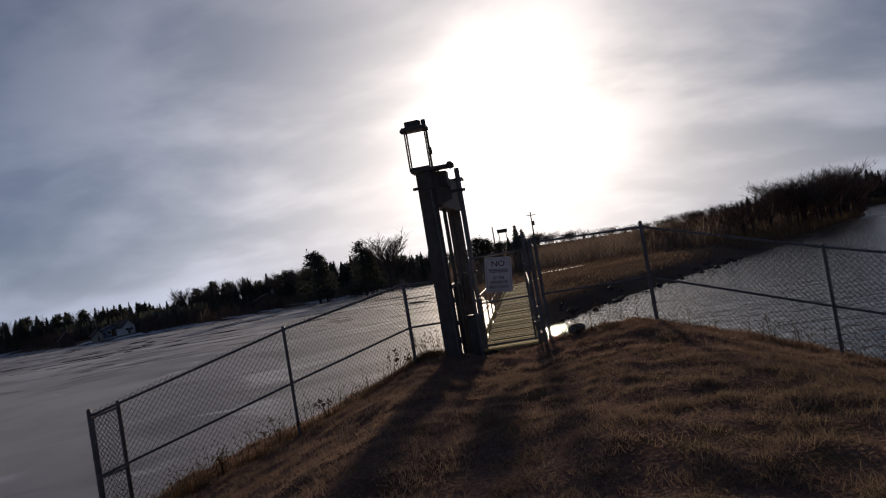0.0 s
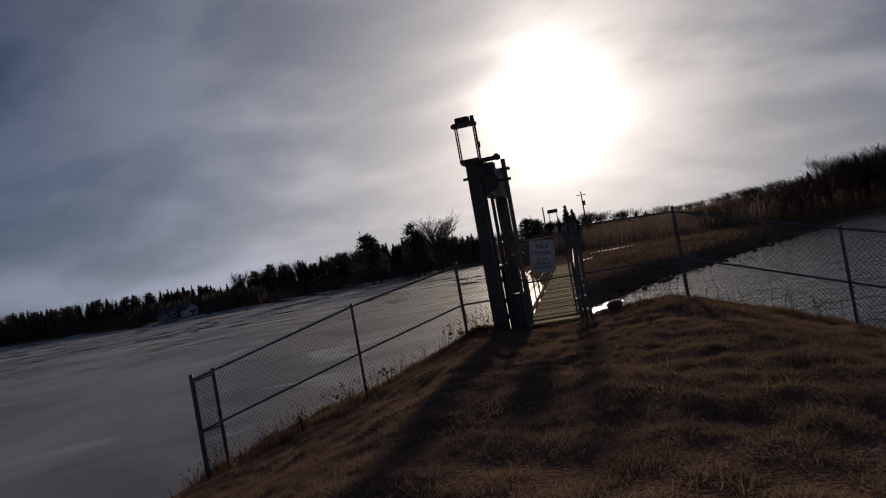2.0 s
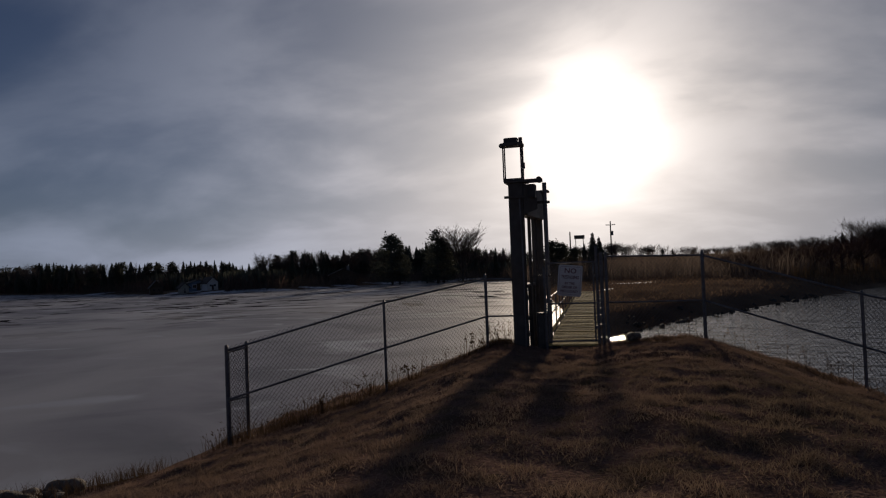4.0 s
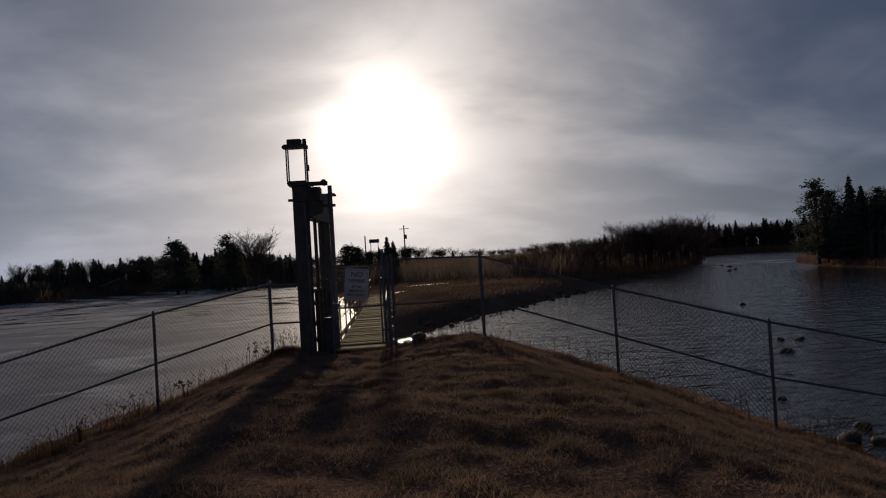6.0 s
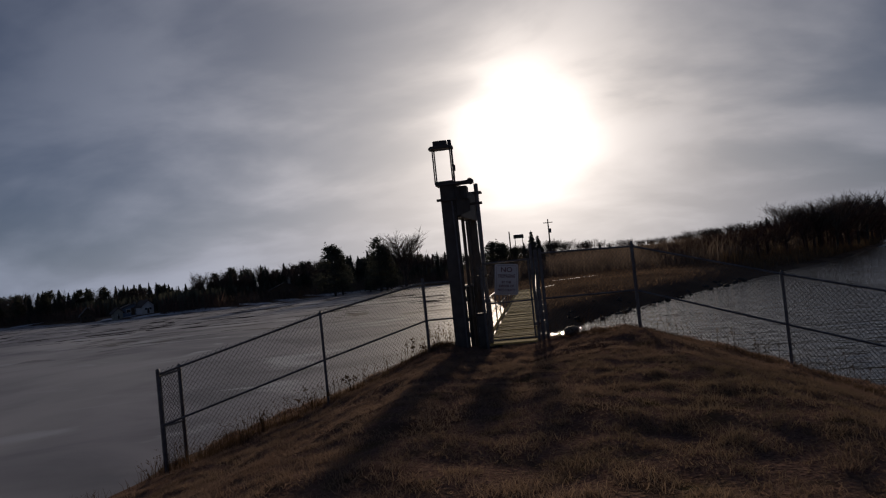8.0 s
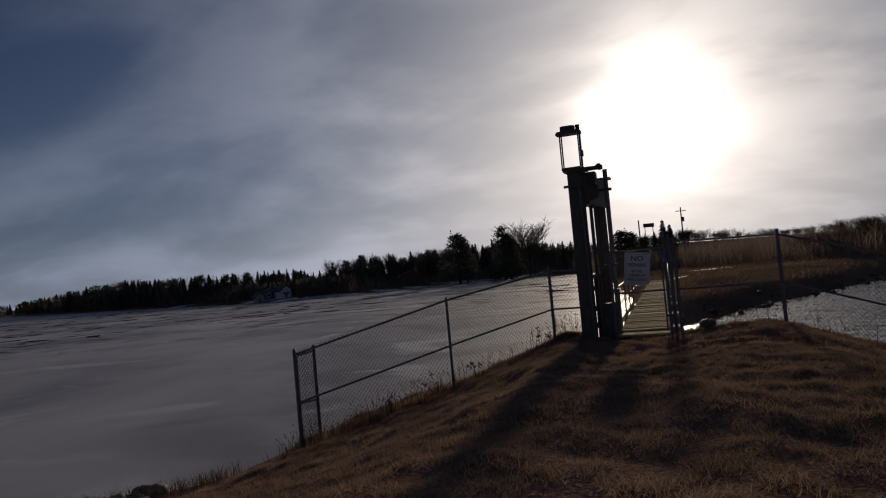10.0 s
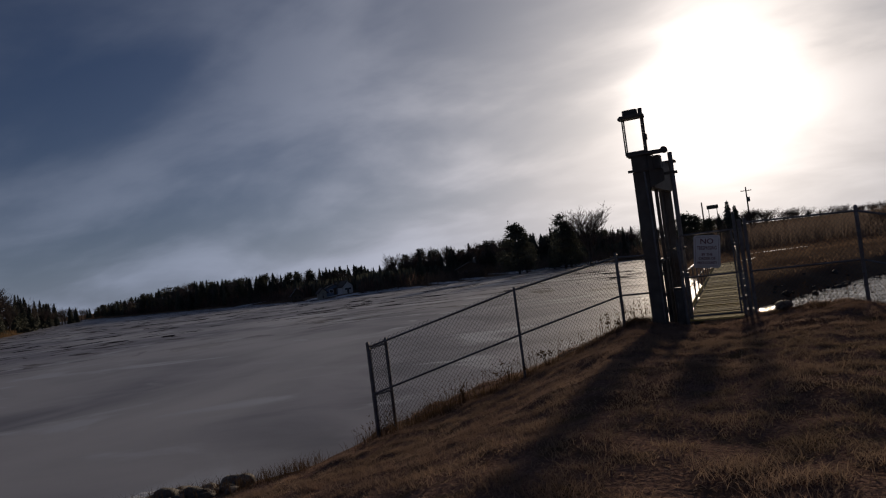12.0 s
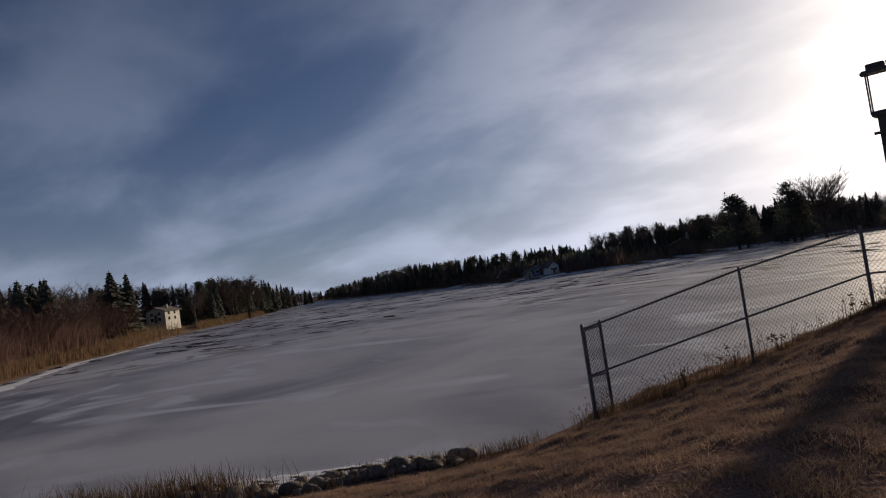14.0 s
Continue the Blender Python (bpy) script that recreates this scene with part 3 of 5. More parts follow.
part("motor_knob", Shape().tube([(0.16, 0.0, z1 + 0.07), (0.16, 0.0, z1 + 0.21)], 0.05, 10), DARKSTEEL, hoist)
part("limit_switch", Shape().box((0.195, -0.15, z0 + 0.30), (0.26, -0.05, z0 + 0.44), 0.01), DARKSTEEL, hoist)
part("conduit", Shape().tube([(0.225, -0.1, z0 - 0.05), (0.225, -0.1, z1)], 0.012, 6), DARKSTEEL, hoist)


# ---- chain-link fences ----
def chain_link(a, b, ha, hb, base=0.03):
    """Diamond wire mesh between two post feet a and b, to heights ha and hb; each wire a thin bar bent to a zigzag."""
    a, b = Vector(a), Vector(b)
    length, pitch, rise, r = (b - a).length, 0.100, 0.050, 0.0050
    cols = int(length / pitch)
    flat = Vector((b.x - a.x, b.y - a.y, 0)).normalized()
    out = Vector((flat.y, -flat.x, 0))
    up = Vector((0, 0, 1))
    verts, faces = [], []
    for c in range(2 * cols):
        # each wire zigzags over half a pitch and hooks into its neighbours
        nrow = int((ha + (hb - ha) * c / (2 * cols) - base + 0.075) / rise)
        base_n = len(verts)
        for k in range(nrow + 1):
            right = (k + c) % 2
            u = min((c + right) * pitch / 2, length)
            p = a + (b - a) * (u / length) + up * (base + k * rise) + out * (0.003 if right else -0.003)
            verts += [p + flat * r, p - flat * r * 0.5 + out * r * 0.87, p - flat * r * 0.5 - out * r * 0.87]
        for k in range(nrow):
            q = base_n + 3 * k
            faces += [(q + i, q + (i + 1) % 3, q + 3 + (i + 1) % 3, q + 3 + i) for i in range(3)]
    s = Shape()
    s.v, s.f = [tuple(p) for p in verts], faces
    return s


def post(shape, foot, h, r=0.03):
    x, y, z = foot
    shape.tube([(x, y, z - 0.35), (x, y, z + h), (x, y, z + h + 0.012)], [r, r, r * 0.7], 10)
    return shape


def fence(name, feet, label, terminal=()):
    """A run of posts, with a top rail, a middle rail and wire mesh in each bay. feet: x, y, z, height."""
    o = Vector(feet[0][:3])
    f = thing(name, o, label, "fence")
    loc = [(Vector(p[:3]) - o, p[3]) for p in feet]
    for i, (p, h) in enumerate(loc):
        r = 0.038 if i in terminal else 0.03
        po = part("post", post(Shape(), p, h + (0.05 if i in terminal else 0.0), r), GALV, f)
        top = p + Vector((0, 0, h + (0.062 if i in terminal else 0.012)))
        part("post_cap", Shape().tube([top, top + Vector((0, 0, 0.02)), top + Vector((0, 0, 0.04))], [r * 1.12, r * 0.9, r * 0.3], 10), GALV, po)
        for z in ((0.35, 0.75, 1.15, 1.55) if i in terminal else ()):
            part("tension_band", Shape().tube([p + Vector((0, 0, z)), p + Vector((0, 0, z + 0.025))], r * 1.2, 10), GALV, po)
    for (p, hp), (q, hq) in zip(loc, loc[1:]):
        part("top_rail", Shape().tube([p + Vector((0, 0, hp - 0.02)), q + Vector((0, 0, hq - 0.02))], 0.0215, 8), GALV, f)
        part("middle_rail", Shape().tube([p + Vector((0, 0, hp * 0.46)), q + Vector((0, 0, hq * 0.46))], 0.0215, 8), GALV, f)
        part("wire_mesh", chain_link(p, q, hp, hq), WIRE, f, "diamond wire mesh with twisted tips above the rail")
    return f


fence("lake_fence", [(-5.9, 13.37, 0.45, 1.88), (-2.8, 14.32, 1.33, 1.82), (-0.70, 16.74, 1.80, 1.74), (0.06, 16.86, 1.80, 1.70)],
      "grey chain-link fence stepping down to the lake ice", (0, 2))
fence("lake_fence_wing", [(-5.9, 13.43, 0.43, 1.86), (-5.78, 14.12, 0.33, 1.98)], "short chain-link wing at the fence end by the ice", (1,))
fence("river_fence", [(2.24, 16.85, 1.86, 2.12), (4.09, 15.28, 2.05, 1.86), (6.36, 13.24, 1.22, 1.85), (8.04, 10.70, 0.60, 1.83), (11.1, 10.62, -0.12, 1.83)],
      "grey chain-link fence running down towards the river", (0, 1, 4))
fence("river_fence_wing", [(11.12, 10.72, -0.14, 1.83), (12.13, 11.9, -0.42, 1.98)], "short chain-link wing at the fence end above the river rocks", (1,))

# ---- the gate across the walkway, and its sign ----
GATE_A, GATE_B = Vector((0.80, 16.98, 1.86)), Vector((2.02, 16.88, 1.86))
gate = thing("walkway_gate", GATE_A, "closed chain-link gate across the plank walkway", "gate")
span = GATE_B - GATE_A
for p, h in ((Vector((-0.05, 0, -0.2)), 2.1), (span, 2.36)):
    part("gate_post", Shape().tube([p, p + Vector((0, 0, h))], 0.036, 10), GALV, gate)
part("gate_post", Shape().tube([span + Vector((0.11, 0.0, -0.2)), span + Vector((0.11, 0.0, 2.2))], 0.045, 10), GALV, gate)
for z, r in ((0.06, 0.02), (0.98, 0.02), (1.98, 0.022)):
    part("gate_rail", Shape().tube([Vector((0, 0, z)), span + Vector((0, 0, z))], r, 8), GALV, gate)
for k in (0.02, 0.93):
    part("gate_stile", Shape().tube([span * k + Vector((0, 0, 0.06)), span * k + Vector((0, 0, 1.98))], 0.02, 8), GALV, gate)
part("wire_mesh", chain_link(Vector((0, 0, 0.04)), span + Vector((0, 0, 0.04)), 1.92, 1.92), WIRE, gate)
for z in (0.35, 1.6):
    part("hinge", Shape().box(tuple(span + Vector((-0.08, -0.03, z))), tuple(span + Vector((0.04, 0.03, z + 0.07))), 0.01), GALV, gate)
part("latch", Shape().box((-0.02, -0.05, 1.02), (0.12, 0.03, 1.10), 0.01), GALV, gate)

sign = thing("no_trespassing_sign", (1.36, 16.86, 3.40), "weathered white metal no trespassing sign wired to the gate", "sign", turn=-4.0)
W, H, c = 0.29, 0.38, 0.05
ring = []
for cx, cz, a0 in ((W - c, H - c, 0), (-W + c, H - c, 90), (-W + c, -H + c, 180), (W - c, -H + c, 270)):
    ring += [(cx + c * math.cos(radians(a0 + k * 22.5)), cz + c * math.sin(radians(a0 + k * 22.5))) for k in range(5)]
tilt = Matrix.Rotation(radians(6.0), 4, "Y")


def slab(outline, y0, y1):
    n = len(outline)
    v = [tilt @ Vector((x, y, z)) for y in (y0, y1) for x, z in outline]
    return Shape().add(v, [tuple(range(n)), tuple(range(n, 2 * n))[::-1]] + [(i, n + i, n + (i + 1) % n, (i + 1) % n) for i in range(n)])


plate = part("plate", slab(ring, -0.004, 0.0), SIGNWHITE, sign)
for x0, x1, zz0, zz1 in ((-0.235, 0.235, 0.335, 0.341), (-0.235, 0.235, -0.341, -0.335), (-0.255, -0.249, -0.31, 0.31), (0.249, 0.255, -0.31, 0.31)):
    part("border_line", slab([(x0, zz0), (x1, zz0), (x1, zz1), (x0, zz1)], -0.007, -0.0042), SIGNINK, sign)


def words(text, size, z, wide=1.0):
    cu = bpy.data.curves.new("lettering", "FONT")
    cu.body, cu.size, cu.align_x, cu.align_y, cu.extrude, cu.offset = text, size, "CENTER", "CENTER", 0.001, 0.002
    tmp = new("lettering", cu)
    bpy.context.view_layer.update()
    me = bpy.data.meshes.new_from_object(tmp.evaluated_get(bpy.context.evaluated_depsgraph_get()))
    bpy.data.objects.remove(tmp)
    me.transform(tilt @ Matrix.Translation((0, -0.0065, z)) @ Matrix.Rotation(radians(90), 4, "X") @ Matrix.Diagonal((wide, 1, 1, 1)))
    me.materials.clear()
    me.materials.append(SIGNINK)
    return part("lettering", me, SIGNINK, sign)


for text, size, z, wide in (("NO", 0.17, 0.235, 1.1), ("TRESPASSING", 0.115, 0.08, 0.62), ("BY THE", 0.08, -0.07, 0.9), ("ORDER OF", 0.085, -0.165, 0.9), ("PRICE COUNTY", 0.085, -0.265, 0.72)):
    words(text, size, z, wide)

# ---- boulders along the shores ----
def boulder_mesh(seed, mat):
    rng = random.Random(seed)
    bm = bmesh.new()
    bmesh.ops.create_icosphere(bm, subdivisions=2, radius=0.5)
    cuts = [(Vector((rng.gauss(0, 1), rng.gauss(0, 1), rng.gauss(0, 1))).normalized(), rng.uniform(0.28, 0.42)) for _ in range(7)]
    off = Vector((rng.uniform(0, 50), 0, 0))
    sx, sy, sz = rng.uniform(0.9, 1.3), rng.uniform(0.8, 1.1), rng.uniform(0.55, 0.8)
    for v in bm.verts:
        for nrm, d in cuts:
            k = v.co.dot(nrm)
            if k > d:
                v.co -= nrm * (k - d) * 0.85
        v.co *= 1 + 0.14 * noise.noise(v.co * 3 + off)
        v.co = Vector((v.co.x * sx, v.co.y * sy, v.co.z * sz))
    me = bpy.data.meshes.new("boulder")
    bm.to_mesh(me)
    bm.free()
    smooth(me)
    me.materials.append(mat)
    return me


BOULDERS, BACKLIT_BOULDERS = [boulder_mesh(k, ROCK) for k in range(7)], [boulder_mesh(k + 20, BACKLITROCK) for k in range(5)]
rng = random.Random(5)


def boulder(x, y, z, size, label, group):
    ob = new("boulder", rng.choice(BACKLIT_BOULDERS if "river" in group or "bank" in group else BOULDERS))
    ob.matrix_world = pose(x, y, z, rng.uniform(-20, 20), rng.uniform(-20, 20), rng.uniform(0, 360)) @ Matrix.Scale(size, 4)
    return tagged(ob, label, "boulder", group)


def lake_edge(k):
    """The near shore, from the fence end (0) westwards (1)."""
    y = 13.0 - 5.2 * k
    half = 8.0 + 3.2 * float(ease((13.2 - y) / 3.4)) + 2.2 * min(max(0, 9.9 - y), 8)
    return 0.06 * y - half, y


for k in range(230):
    u = rng.uniform(0.22, 0.86)
    x, y = lake_edge(u)
    y += rng.uniform(-0.75, 0.05)
    x += rng.uniform(-0.1, 0.5)
    size = rng.choice((0.16, 0.2, 0.26, 0.33, 0.4, 0.5)) * rng.uniform(0.8, 1.15)
    boulder(x, y, max(land_z(x, y), -0.05) + size * 0.10, size, "grey and tan boulder on the lake shore", "lake shore boulders")
for k in range(46):
    u = rng.uniform(0, 1)
    x, y = 11.5 + 9 * u + rng.uniform(-0.8, 0.8), 14.2 + 1.2 * u + rng.uniform(-1.6, 1.6)
    size = rng.choice((0.25, 0.3, 0.4, 0.55)) * rng.uniform(0.8, 1.15)
    boulder(x, y, max(land_z(x, y), WATER_Z - 0.08) + size * 0.12, size, "grey boulder at the river's edge", "river edge boulders")
for x, y, size in ((21, 27, 1.0), (24, 30, 0.8), (23.3, 30.4, 0.6), (14.5, 19, 0.5), (26, 23, 0.8), (29, 27, 0.9), (31, 24, 0.6), (20, 20.5, 0.6), (35, 50, 0.9), (80, 118, 1.8), (84, 122, 1.4), (95, 140, 2.2), (100, 150, 1.6)):
    boulder(x, y, WATER_Z + 0.02, size * 0.65, "boulder in the river, coloured dark for its backlit side", "river boulders")
for k in range(90):
    u = rng.uniform(0, 1) ** 1.2
    x, y = 7 + 30 * u + rng.uniform(-0.6, 0.6), 46.3 + 38 * u + abs(rng.gauss(0, 1.5))
    boulder(x, y, max(land_z(x, y), WATER_Z) + 0.03, rng.choice((0.2, 0.25, 0.3, 0.45, 0.7)) * rng.uniform(0.8, 1.2), "dark riprap boulder on the far river bank", "far bank boulders")

boulder(2.78, 16.62, 2.02, 0.36, "pale rounded boulder beside the gate post", "gate boulder")


def stick(x, y, length, turn):
    s = Shape().tube([(0, 0, 0.0), (length * 0.4, 0.03, 0.03), (length, -0.04, 0.02)], [0.012, 0.01, 0.004], 6)
    s.tube([(length * 0.4, 0.03, 0.03), (length * 0.62, 0.16, 0.07)], [0.007, 0.003], 5)
    ob = single("dry_stick", s, REED, "pale bleached stick lying on the lawn", "stick", group="lawn sticks")
    ob.matrix_world = pose(x, y, land_z(x, y) + 0.03, 0, 0, turn)


for x, y, l, t in ((7.6, 10.2, 0.8, -20), (9.3, 10.2, 0.7, 15), (10.4, 10.3, 0.9, -12), (6.9, 11.6, 0.5, 40), (10.9, 9.9, 0.6, 5)):
    stick(x, y, l, t)


# ---- trees ----
def spruce_shape(rng, h, wide):
    """Drooping whorls of ragged boughs, each bough a bent fan of sprays."""
    s = Shape()
    n = int(19 + h)
    for i in range(n):
        t = 0.08 + 0.92 * (i / n)
        z = h * t
        reach = wide * (1 - t) ** 0.85 * rng.uniform(0.75, 1.12) + 0.12
        k = rng.randint(6, 9)
        a0 = rng.uniform(0, math.tau)
        for j in range(k):
            a = a0 + j * math.tau / k + rng.uniform(-0.25, 0.25)
            r = reach * rng.uniform(0.65, 1.15)
            ca, sa = math.cos(a), math.sin(a)
            w = r * rng.uniform(0.34, 0.5)
            droop = -r * rng.uniform(0.15, 0.4)
            pts = [(0, 0, z + 0.15), (ca * r * 0.55 - sa * w, sa * r * 0.55 + ca * w, z + droop * 0.55 - 0.12), (ca * r, sa * r, z + droop),
                   (ca * r * 0.55 + sa * w, sa * r * 0.55 - ca * w, z + droop * 0.55 - 0.12), (ca * r * 0.6, sa * r * 0.6, z + droop * 0.3 + 0.18)]
            s.add(pts, [(0, 1, 4), (1, 2, 4), (2, 3, 4), (3, 0, 4)])
    s.add([(0.1, 0, h * 0.93), (-0.06, 0.09, h * 0.93), (-0.06, -0.09, h * 0.93), (0, 0, h * 1.03)], [(0, 1, 3), (1, 2, 3), (2, 0, 3)])
    return s


def pine_shape(rng, h, wide, clumps=190):
    """White pine: clumps of needle tufts on level limbs, with gaps between."""
    s = Shape()
    for i in range(clumps):
        t = rng.uniform(0.10, 1.0)
        a, r = rng.uniform(0, math.tau), wide * min(1.0, (1.03 - t) / 0.68) ** 0.8 * rng.uniform(0.05, 1.0) ** 0.6
        cx, cy, cz = math.cos(a) * r, math.sin(a) * r, h * t * 0.97 - 0.05 * r
        size = wide * rng.uniform(0.18, 0.30) * (170 / clumps) ** 0.4
        for _ in range(24):
            p = Vector((rng.gauss(0, 0.55), rng.gauss(0, 0.55), rng.gauss(0, 0.34))) * size
            d = Vector((rng.gauss(0, 1), rng.gauss(0, 1), rng.gauss(0.35, 0.5))).normalized() * size * rng.uniform(0.28, 0.55)
            w = d.cross(Vector((rng.gauss(0, 1), rng.gauss(0, 1), rng.gauss(0, 1)))).normalized() * d.length * 0.3
            q = Vector((cx, cy, cz)) + p
            s.add([q - w, q + w, q + d + w * 0.5, q + d * 1.1 - w * 0.4], [(0, 1, 2, 3)])
    return s


def branches(rng, h, open_, boughs=13, forks=6, twigs=6):
    """A bare broadleaf tree: upright limbs that curve out of a short bole, with side branches and fine twigs."""
    trunk, crown = Shape(), Shape()
    trunk.tube([(0, 0, -0.3), (0.03, 0.02, h * 0.25), (0.0, 0.05, h * 0.55)], [h * 0.017, h * 0.013, h * 0.007], 6)

    def bough(p, d, length, r, level):
        bend = Vector((rng.gauss(0, 0.12), rng.gauss(0, 0.12), 0.22))
        pts, q = [p], p
        for k in range(3):
            d = (d + bend * 0.5).normalized()
            q = q + d * length / 3
            pts.append(q)
        if level == 2:
            crown.tube([pts[0], pts[3]], [r, r * 0.4], 3, cap=False)
            return
        crown.tube(pts, [r, r * 0.8, r * 0.6, r * 0.35], 3, cap=False)
        for _ in range(forks if level == 0 else twigs):
            t = rng.uniform(0.2, 1.0)
            seg = min(int(t * 3), 2)
            start = pts[seg].lerp(pts[seg + 1], t * 3 - seg)
            a = rng.uniform(0, math.tau)
            side = Vector((math.cos(a), math.sin(a), rng.uniform(-0.1, 0.4)))
            bough(start, (d * 0.9 + side * 0.75).normalized(), length * rng.uniform(0.35, 0.6) * (1.15 - 0.4 * t), max(r * 0.45, 0.014), level + 1)

    for k in range(boughs):
        a, z = k * 2.4 + rng.uniform(-0.4, 0.4), h * rng.uniform(0.16, 0.5)
        bough(Vector((0, 0, z)), Vector((math.cos(a) * open_, math.sin(a) * open_, 0.8)).normalized(), (h - z) * rng.uniform(0.62, 0.78), h * 0.006, 0)
    return trunk, crown


def taper(h, r):
    return Shape().tube([(0, 0, -0.4), (0.02, 0.01, h * 0.5), (0, 0, h * 0.96)], [r, r * 0.6, r * 0.12], 7)


PARK = []


def prototype(name, label, trunk, crown, mat_trunk, mat_crown):
    """A tree of unit stand, copied to its places and then taken away."""
    t = thing(name, (0, 0, 0), label, "tree")
    k = 10.2 / max(p[2] for p in crown.v)
    for shape in (trunk, crown):
        shape.v = [(x * k ** 0.5, y * k ** 0.5, z * k) for x, y, z in shape.v]
    part("trunk", trunk, mat_trunk, t)
    part("crown", crown, mat_crown, t)
    PARK.append(t)
    return t


rng = random.Random(11)
SPRUCES = [prototype("spruce_tree", "tall dark green spruce on the wooded shore", taper(10, 0.16), spruce_shape(rng, 10, w), BARK, NEEDLE) for w in (1.7, 2.0, 2.3, 1.5)]
PINES = [prototype("pine_tree", "broad dark green white pine on the shore", taper(10, 0.2), pine_shape(rng, 10, w), BARK, NEEDLE) for w in (2.6, 3.0, 2.2)]
BARES = [prototype("bare_tree", "leafless grey broadleaf tree on the shore", *branches(rng, 10, sp, 15, 8, 8), BARK, TWIG) for sp in (0.42, 0.5, 0.36, 0.55)]
LITE_PINES = [prototype("pine_tree", "broad dark pine", taper(10, 0.2), pine_shape(rng, 10, w, 60), BARK, NEEDLE) for w in (2.3, 2.8)]
VASE = [prototype("bare_tree", "large leafless vase-shaped tree with fine twigs on the shore", *branches(rng, 10, 0.30, 17, 9, 9), BARK, TWIG)]
LITE = [prototype("bare_tree", "leafless grey tree", *branches(rng, 10, sp, 8, 5, 3), BARK, TWIG) for sp in (0.5, 0.65)]
SHRUBS = [prototype("shrub", "leafless red-brown shrub", *branches(rng, 10, sp, 9, 4, 4), BRUSH, BRUSH) for sp in (0.6, 0.8)]


WOOD = {}


def plant(kind, azimuth, dist, top_el, group, joined="", squash=1.0):
    """A tree so far out on a bearing from the lawn, as tall as the elevation of its tip says."""
    x, y = math.sin(radians(azimuth)) * dist, math.cos(radians(azimuth)) * dist
    z = max(land_z(x, y), -0.1)
    h = max(3.8 + dist * math.tan(radians(top_el)) - z, 2.5)
    k = h / 10.2
    if joined:
        WOOD.setdefault(joined, []).append((rng.choice(LITE if kind is BARES else LITE_PINES if kind is PINES else kind), pose(x, y, z, 0, 0, rng.uniform(0, 360)) @ Matrix.Diagonal((k * squash, k * squash, k, 1))))
        return None
    t = copy_thing(rng.choice(kind), pose(x, y, z, 0, 0, rng.uniform(0, 360)) @ Matrix.Diagonal((k * squash, k * squash, k, 1)))
    if group:
        t["group"] = group
    return t


def profile(points, a):
    for (a0, e0), (a1, e1) in zip(points, points[1:]):
        if a0 <= a <= a1:
            return e0 + (e1 - e0) * (a - a0) / (a1 - a0)
    return points[-1][1]


# skyline of the far wooded shore: bearing, elevation of the tips
FAR_WOOD = [(-43.5, 0.3), (-40, 0.8), (-37.2, 1.3), (-31.5, 1.3), (-27, 1.15), (-23.3, 1.15), (-22.4, 0.6), (-20.4, 1.0), (-18.3, 1.75), (-14.5, 1.65), (-11, 1.9), (-8, 2.0), (-4.5, 1.9), (-2, 1.3), (0, 1.4)]
SHORE_D = [(-43.5, 520), (-40, 360), (-37.2, 300), (-31.5, 222), (-27, 192), (-23.3, 180), (-18.3, 182), (-11, 200), (-4.5, 196), (0, 190)]
a = -43.5
while a < 0.0:
    d0 = profile(SHORE_D, a)
    for row in range(3):
        d = d0 + (17 if a > -18.5 else 10) + row * 11 + rng.uniform(-4, 4) + (14 if -29.2 < a < -23.6 else 0)
        e = profile(FAR_WOOD, a) * rng.uniform(0.74, 1.12) - (0.25 if row == 0 else 0.0) + 0.15
        kind = SPRUCES if rng.random() < 0.5 else (PINES if rng.random() < 0.55 else BARES)
        plant(kind, a + rng.uniform(-0.3, 0.3), d, e, "far shore woods", "far_shore_woods" if row else "", squash=rng.uniform(1.1, 1.6))
    a += 0.40 * 190 / max(d0, 190)
# trees that stand out of the skyline
for kind, az_, el_, d, sq in ((PINES, -9.8, 3.35, 180, 1.3), (PINES, -9.2, 2.7, 182, 1.1), (PINES, -6.0, 3.4, 178, 1.3), (PINES, -5.5, 2.8, 180, 1.2), (SPRUCES, -6.9, 2.4, 186, 1.2), (VASE, -3.9, 3.95, 176, 1.6),
                              (SPRUCES, -1.1, 1.7, 190, 1.0), (VASE, -20.3, 2.0, 186, 1.3), (SPRUCES, -18.0, 1.95, 184, 1.0), (SPRUCES, -22.9, 1.3, 190, 0.9), (BARES, -13.2, 2.1, 205, 1.3), (BARES, -15.6, 2.0, 205, 1.3), (BARES, -11.4, 2.2, 205, 1.2), (BARES, -36.8, 1.6, 300, 1.3),
                              (PINES, 3.6, 2.2, 150, 1.5), (PINES, 4.4, 2.0, 152, 1.3), (SPRUCES, 6.9, 2.6, 140, 1.9), (SPRUCES, 7.4, 2.2, 142, 1.7), (SPRUCES, 6.2, 1.7, 150, 1.4), (PINES, 5.4, 1.5, 150, 1.4)):
    plant(kind, az_, d, el_, "skyline trees", squash=sq)
# the low hill beyond the dam: brush and small trees
HILL = [(0, 1.2), (2.5, 1.2), (6, 1.5), (9, 1.65), (11, 1.5), (12.6, 1.08), (16, 0.93), (20.5, 1.2), (24.3, 1.35), (27, 1.9), (31, 1.9), (34, 1.75), (38, 1.9), (50, 2.0)]
a = 0.0
while a < 50:
    for row in range(2):
        kind = BARES if rng.random() < (0.93 if a < 23 else 0.6) else SPRUCES
        plant(kind, a + rng.uniform(-0.4, 0.4), (250 if a < 29 else 470) + row * 25 + rng.uniform(-10, 10), profile(HILL, a) * rng.uniform(0.72, 1.08) + 0.1, "hill trees", "hill_woods" if row else "", squash=1.5)
    a += 0.45 if a < 29 else 0.28
